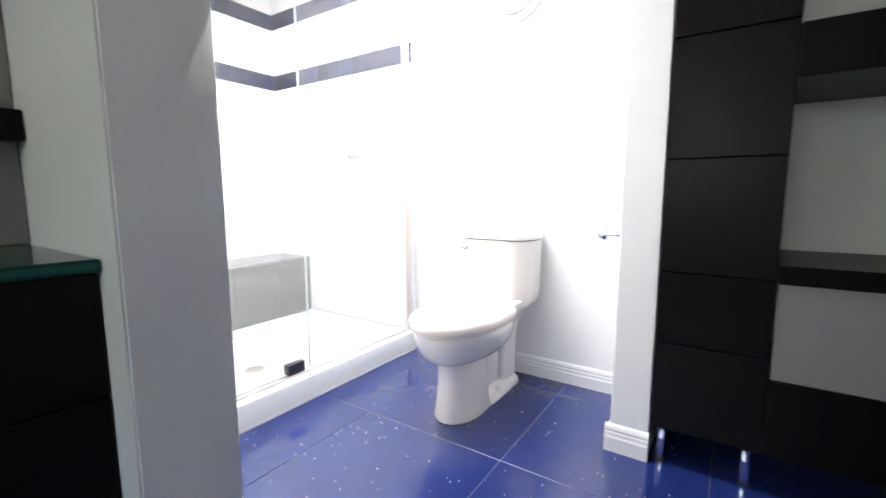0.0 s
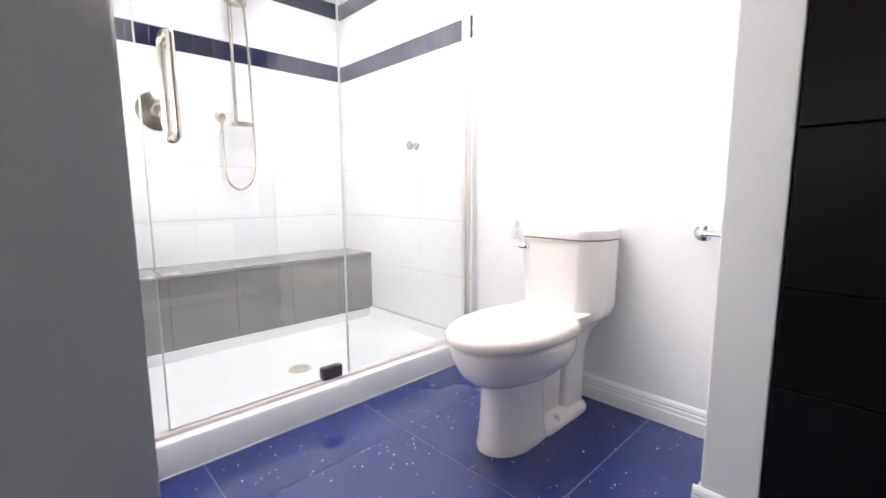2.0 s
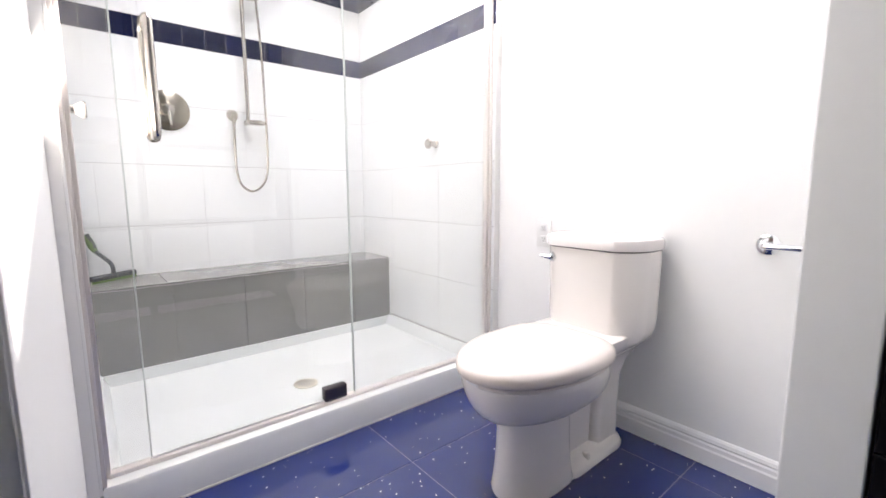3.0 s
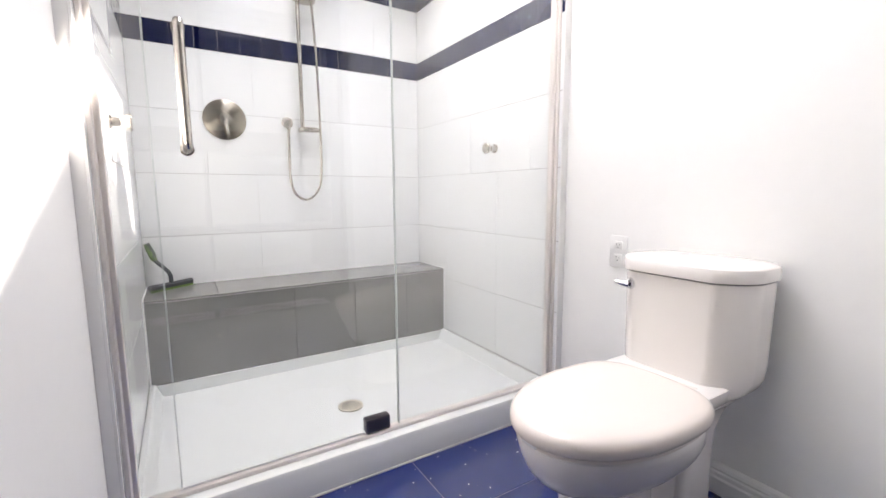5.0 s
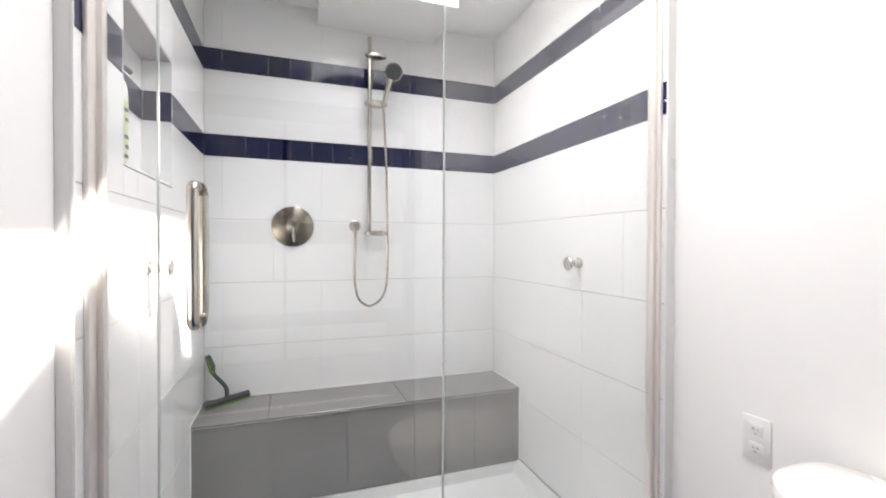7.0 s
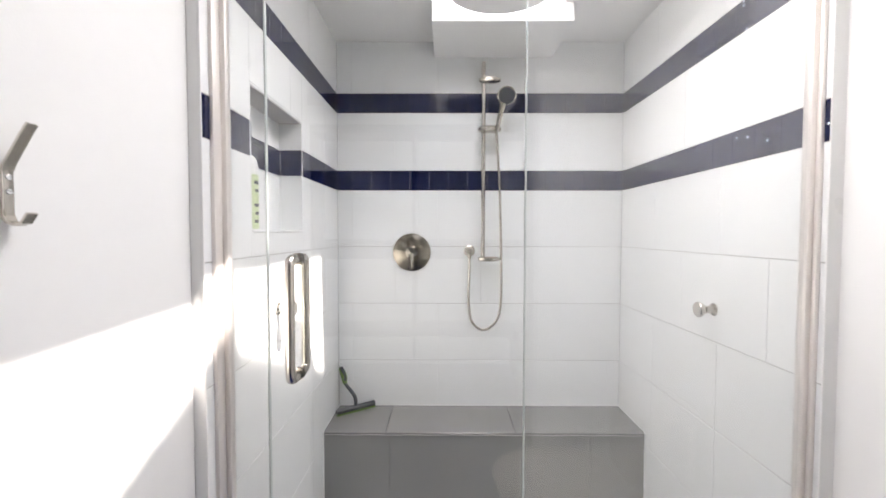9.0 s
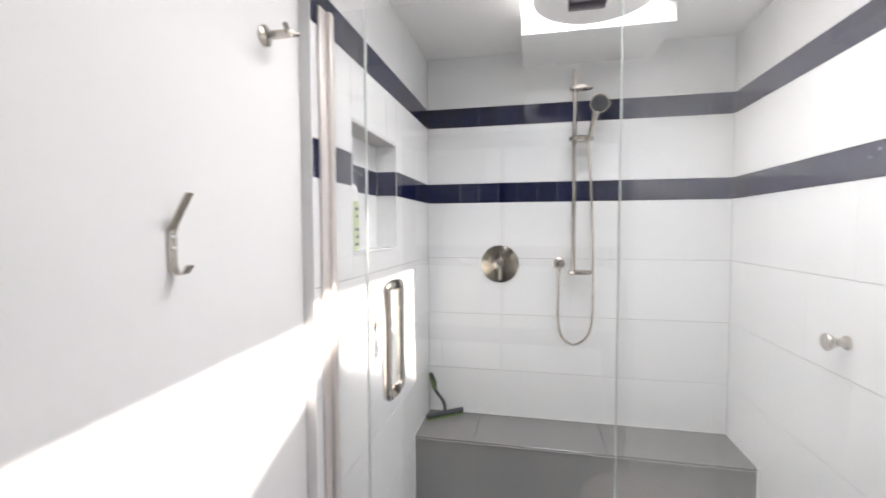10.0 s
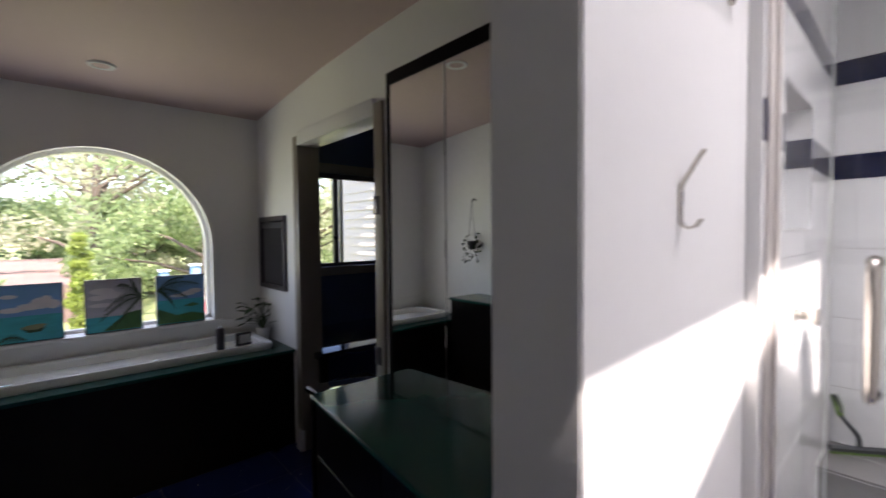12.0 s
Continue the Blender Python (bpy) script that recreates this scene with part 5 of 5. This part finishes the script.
def polished_table():
    t = thing("polished_table", (-1.7, -1.6, 0), "dark polished table under the next room's window", "table")
    part("tabletop", box(-2.6, -1.02, SOUTH + 0.002, -1.25, 0.600, 0.640, 0.004), DARK_GLOSS, t, "", True)
    for x in (-2.55, -1.10):
        for y in (SOUTH + 0.05, -1.33):
            part("leg", box(x, x + 0.05, y, y + 0.05, 0.0, 0.600, 0.003), BLACK_WOOD, t)


polished_table()

# ---- outdoors ----
GROUND = -0.62
bm = bmesh.new()
rows = []
for i in range(41):
    y = SOUTH - 0.10 - (i / 40) ** 2.2 * 600
    rows.append([bm.verts.new((x, y, GROUND + (0.25 * noise.noise((x * 0.15, y * 0.15, 0)) if 3 < i else 0))) for x in (-500, -120, -40, -20, -10, -5, 0, 5, 10, 20, 40, 120, 500)])
for a, b in zip(rows, rows[1:]):
    for i in range(len(a) - 1):
        bm.faces.new((a[i], a[i + 1], b[i + 1], b[i]))
structure("ground", bm, GRASS, "sunlit lawn outside the windows", "ground")
structure("pavement", box(-0.35, 4.5, -30.0, -12.4, GROUND - 0.1, GROUND + 0.92, 0.02), PAVING, "pinkish sunlit patio across the lawn", "pavement")


def crown_mesh(rng, clumps, leaf, per):
    """Leaves scattered in uneven clumps."""
    verts, faces = [], []
    for cx, cy, cz, r in clumps:
        for _ in range(per):
            d = Vector((rng.gauss(0, 1), rng.gauss(0, 1), rng.gauss(0, 1))).normalized() * r * rng.uniform(0.45, 1.05)
            p = Vector((cx, cy, cz)) + Vector((d.x, d.y, d.z * 0.75))
            u = Vector((rng.gauss(0, 1), rng.gauss(0, 1), rng.gauss(0, 0.6))).normalized()
            v = u.orthogonal().normalized()
            s = leaf * rng.uniform(0.6, 1.4)
            k = len(verts)
            verts += [p - u * s, p + v * s * 0.5, p + u * s, p - v * s * 0.5]
            faces.append((k, k + 1, k + 2, k + 3))
    return verts, faces


def tree(base, height, spread, seed, material, leaf=0.13, per=150, count=22):
    rng = random.Random(seed)
    t = thing("tree", base, "leafy garden tree in full sun", "tree", "garden trees")
    b = Vector(base)
    lean = Vector((rng.uniform(-0.3, 0.3), rng.uniform(-0.3, 0.3), 0))
    top = b + Vector((0, 0, height * 0.8)) + lean
    bm = tube([b, b.lerp(top, 0.3), b.lerp(top, 0.65), top], 0.1, 9, radii=[height * 0.026, height * 0.020, height * 0.012, 0.02])
    clumps = []
    for k in range(count):
        f = rng.uniform(0.22, 1.05)
        a = rng.uniform(0, 6.28)
        r = spread * rng.uniform(0.35, 1.0) * (1.15 - 0.6 * abs(f - 0.5))
        c = b + Vector((r * math.cos(a), r * math.sin(a), height * f)) + lean * f
        clumps.append((c.x, c.y, c.z, spread * rng.uniform(0.26, 0.46)))
        if k % 2 == 0:
            s = b.lerp(top, min(f * 0.8, 0.9))
            tube([s, s.lerp(c, 0.5) + Vector((0, 0, 0.1)), c], 0.03, 6, bm=bm, radii=[height * 0.009, height * 0.006, 0.012])
    part("trunk", bm, BARK, t, "brown tapering trunk and limbs", True)
    verts, faces = crown_mesh(rng, clumps, leaf, per)
    me = bpy.data.meshes.new("crown")
    me.from_pydata(verts, [], faces)
    me.materials.append(material)
    crown = new("crown", me)
    crown.parent = t
    crown.matrix_parent_inverse = t.matrix_basis.inverted()
    tagged(crown, "uneven crown of small leaves")


rng_trees = random.Random(21)
for k, (x, y, h, s, mat) in enumerate(((-2.6, -11.0, 6.2, 2.3, LEAF), (2.5, -9.6, 3.6, 1.25, LEAF), (-0.6, -15.5, 8.0, 2.9, LEAF_PALE), (-6.2, -13.0, 7.0, 2.9, LEAF_PALE), (6.5, -17.0, 8.5, 3.2, LEAF),
                                       (3.0, -33.0, 11.0, 4.2, LEAF_PALE), (-4.6, -22.0, 10.0, 4.0, LEAF), (-10.5, -18.0, 9.0, 3.8, LEAF), (10.5, -24.0, 10.0, 4.0, LEAF_PALE), (-1.0, -28.0, 11.0, 4.4, LEAF), (5.5, -30.0, 11.0, 4.5, LEAF),
                                       (-15.0, -26.0, 11.0, 4.5, LEAF_PALE), (16.0, -30.0, 11.0, 4.6, LEAF))):
    tree((x, y, GROUND - 0.05), h, s, 100 + k, mat, leaf=0.055 + 0.0028 * abs(y), per=300, count=20)


for k, (x, y, h, r, mat) in enumerate(((1.85, -9.2, 1.9, 0.75, LEAF), (5.8, -14.5, 2.6, 1.7, LEAF_PALE), (-2.2, -16.5, 3.0, 2.0, LEAF), (-4.4, -15.0, 2.8, 1.9, LEAF_PALE), (4.8, -19.0, 3.2, 2.2, LEAF), (-7.6, -17.0, 3.0, 2.2, LEAF), (-2.8, -19.5, 3.4, 2.2, LEAF_PALE), (1.0, -34.0, 3.8, 2.8, LEAF), (8.0, -22.0, 3.6, 2.6, LEAF_PALE))):
    tree((x, y, GROUND - 0.05), h, r, 300 + k, mat, leaf=0.055 + 0.0028 * abs(y), per=420, count=18)


def cypress(base, h, r, seed):
    rng = random.Random(seed)
    t = thing("cypress", base, "narrow yellow-green cypress by the patio", "tree")
    b = Vector(base)
    part("trunk", tube([b, b + Vector((0, 0, h * 0.6))], 0.05, 8, radii=[0.06, 0.02]), BARK, t)
    clumps = [(b.x + rng.uniform(-0.1, 0.1), b.y + rng.uniform(-0.1, 0.1), b.z + h * f, r * (1.0 - 0.75 * f) + 0.06) for f in [i / 16 for i in range(1, 17)]]
    verts, faces = crown_mesh(rng, clumps, 0.045, 300)
    me = bpy.data.meshes.new("crown")
    me.from_pydata(verts, [], faces)
    me.materials.append(LEAF_YELLOW)
    crown = new("crown", me)
    crown.parent = t
    crown.matrix_parent_inverse = t.matrix_basis.inverted()


cypress((-0.13, -9.5, GROUND), 2.05, 0.20, 3)


def siding_wing():
    t = thing("house_wing", (-2.9, -3.1, GROUND), "house wing clad in pinkish beige lap siding", "house")
    x1 = -2.600
    part("wall", box(-4.2, x1 - 0.02, -4.05, SOUTH - 0.17, GROUND, 3.6), SIDING, t)
    z = GROUND
    while z < 3.5:
        q = [(x1 - 0.020, z), (x1, z), (x1 - 0.012, z + 0.115), (x1 - 0.020, z + 0.115)]
        part("lap_board", prism(q, lambda u, v: (u, -4.05, v), (0, 4.05 + SOUTH - 0.17, 0)), SIDING, t)
        z += 0.112
    part("roof", prism([(-4.4, 3.6), (x1 + 0.35, 3.6), (x1 + 0.35, 3.7), (-3.4, 4.4), (-4.4, 4.0)], lambda u, v: (u, -4.3, v), (0, 2.0, 0)), BARK, t, "brown shingled roof")


siding_wing()

GARDEN_BLUE = plain("blue_painted_wood", (0.20, 0.34, 0.60), 0.6)
GARDEN_RED = plain("red_plastic", (0.55, 0.06, 0.06), 0.5)


def play_post(x, y, w, h, material, label):
    t = thing("garden_post", (x, y, GROUND), label, "post", "garden posts")
    part("post", box(x, x + w, y, y + w, GROUND, GROUND + h, 0.01), material, t)
    part("post_cap", box(x - 0.02, x + w + 0.02, y - 0.02, y + w + 0.02, GROUND + h, GROUND + h + 0.04, 0.01), TRIM, t, "white cap")


play_post(-1.22, -7.6, 0.13, 1.42, GARDEN_BLUE, "light blue painted garden post")
play_post(-1.72, -7.6, 0.15, 1.50, GARDEN_BLUE, "light blue painted garden post")
play_post(-1.66, -7.0, 0.12, 0.95, GARDEN_RED, "red painted wooden garden post")

# ---- tiles, last ----
JOINT = 0.0026


def pieces_of(rect, hole):
    """A rectangle less a hole, as up to four rectangles."""
    u0, u1, v0, v1 = rect
    if hole is None or u1 <= hole[0] or u0 >= hole[1] or v1 <= hole[2] or v0 >= hole[3]:
        return [rect]
    out = []
    if u0 < hole[0]:
        out.append((u0, hole[0], v0, v1))
    if u1 > hole[1]:
        out.append((hole[1], u1, v0, v1))
    a, b = max(u0, hole[0]), min(u1, hole[1])
    if v0 < hole[2]:
        out.append((a, b, v0, hole[2]))
    if v1 > hole[3]:
        out.append((a, b, hole[3], v1))
    return out


ROWS = [(0.112, 0.426, 0), (0.426, 0.733, 0), (0.733, 1.040, 0), (1.040, 1.345, 1), (1.345, 1.643, 0), (1.643, 1.747, "band"), (1.747, 2.050, 1), (2.050, 2.152, "band"), (2.152, CEILING, 0)]


def tile_wall(wall, facing, u0, u1, place, start, hole=None, z_from=0.0):
    for k, (z0, z1, kind) in enumerate(ROWS):
        if z1 <= z_from:
            continue
        z0 = max(z0, z_from)
        width = 0.1025 if kind == "band" else 0.457
        u = start + (0 if kind == "band" else (0.228 if kind else 0))
        while u > u0:
            u -= width
        while u < u1:
            a, b = max(u, u0), min(u + width, u1)
            if b - a > 0.012:
                for p in pieces_of((a, b, z0, z1), hole):
                    joint = 0.0018 if kind == "band" else JOINT
                    w, h = p[1] - p[0] - (joint if kind == "band" else 0.0011), p[3] - p[2] - joint
                    if w > 0.006 and h > 0.006:
                        c = place((p[0] + p[1]) / 2, (p[2] + p[3]) / 2)
                        tile_piece(w, h, 0.002, facing, NAVY if kind == "band" else TILE, wall, c, "band_tile" if kind == "band" else "wall_tile")
            u += width


tile_wall(wall_back, "x", TILE_S, TILE_N, lambda u, v: (BACK - 0.002, u, v), 1.184, None, 0.485)
tile_wall(wall_shower_north, "-y", BACK, TILE_END, lambda u, v: (u, TILE_N + 0.002, v), -1.95)
tile_wall(wall_shower_south, "y", BACK, TILE_END_S, lambda u, v: (u, TILE_S - 0.002, v), -1.85, NICHE)

for i in range(-6, 5):
    for j in range(-7, 5):
        x0, x1 = -0.158 + 0.608 * (i - 1), -0.158 + 0.608 * i
        y0, y1 = 1.907 + 0.608 * (j - 1), 1.907 + 0.608 * j
        x0, x1, y0, y1 = max(x0, -3.6), min(x1, EAST), max(y0, SOUTH), min(y1, NORTH)
        if x0 < -1.07 and y1 > 0.9:
            x0 = max(x0, -1.07)
        if x1 - x0 > 0.02 and y1 - y0 > 0.02:
            tile_piece(x1 - x0 - 0.0024, y1 - y0 - 0.0024, 0.009, "z", FLOOR, floor, ((x0 + x1) / 2, (y0 + y1) / 2, -0.009), "floor_tile", 0.0012)
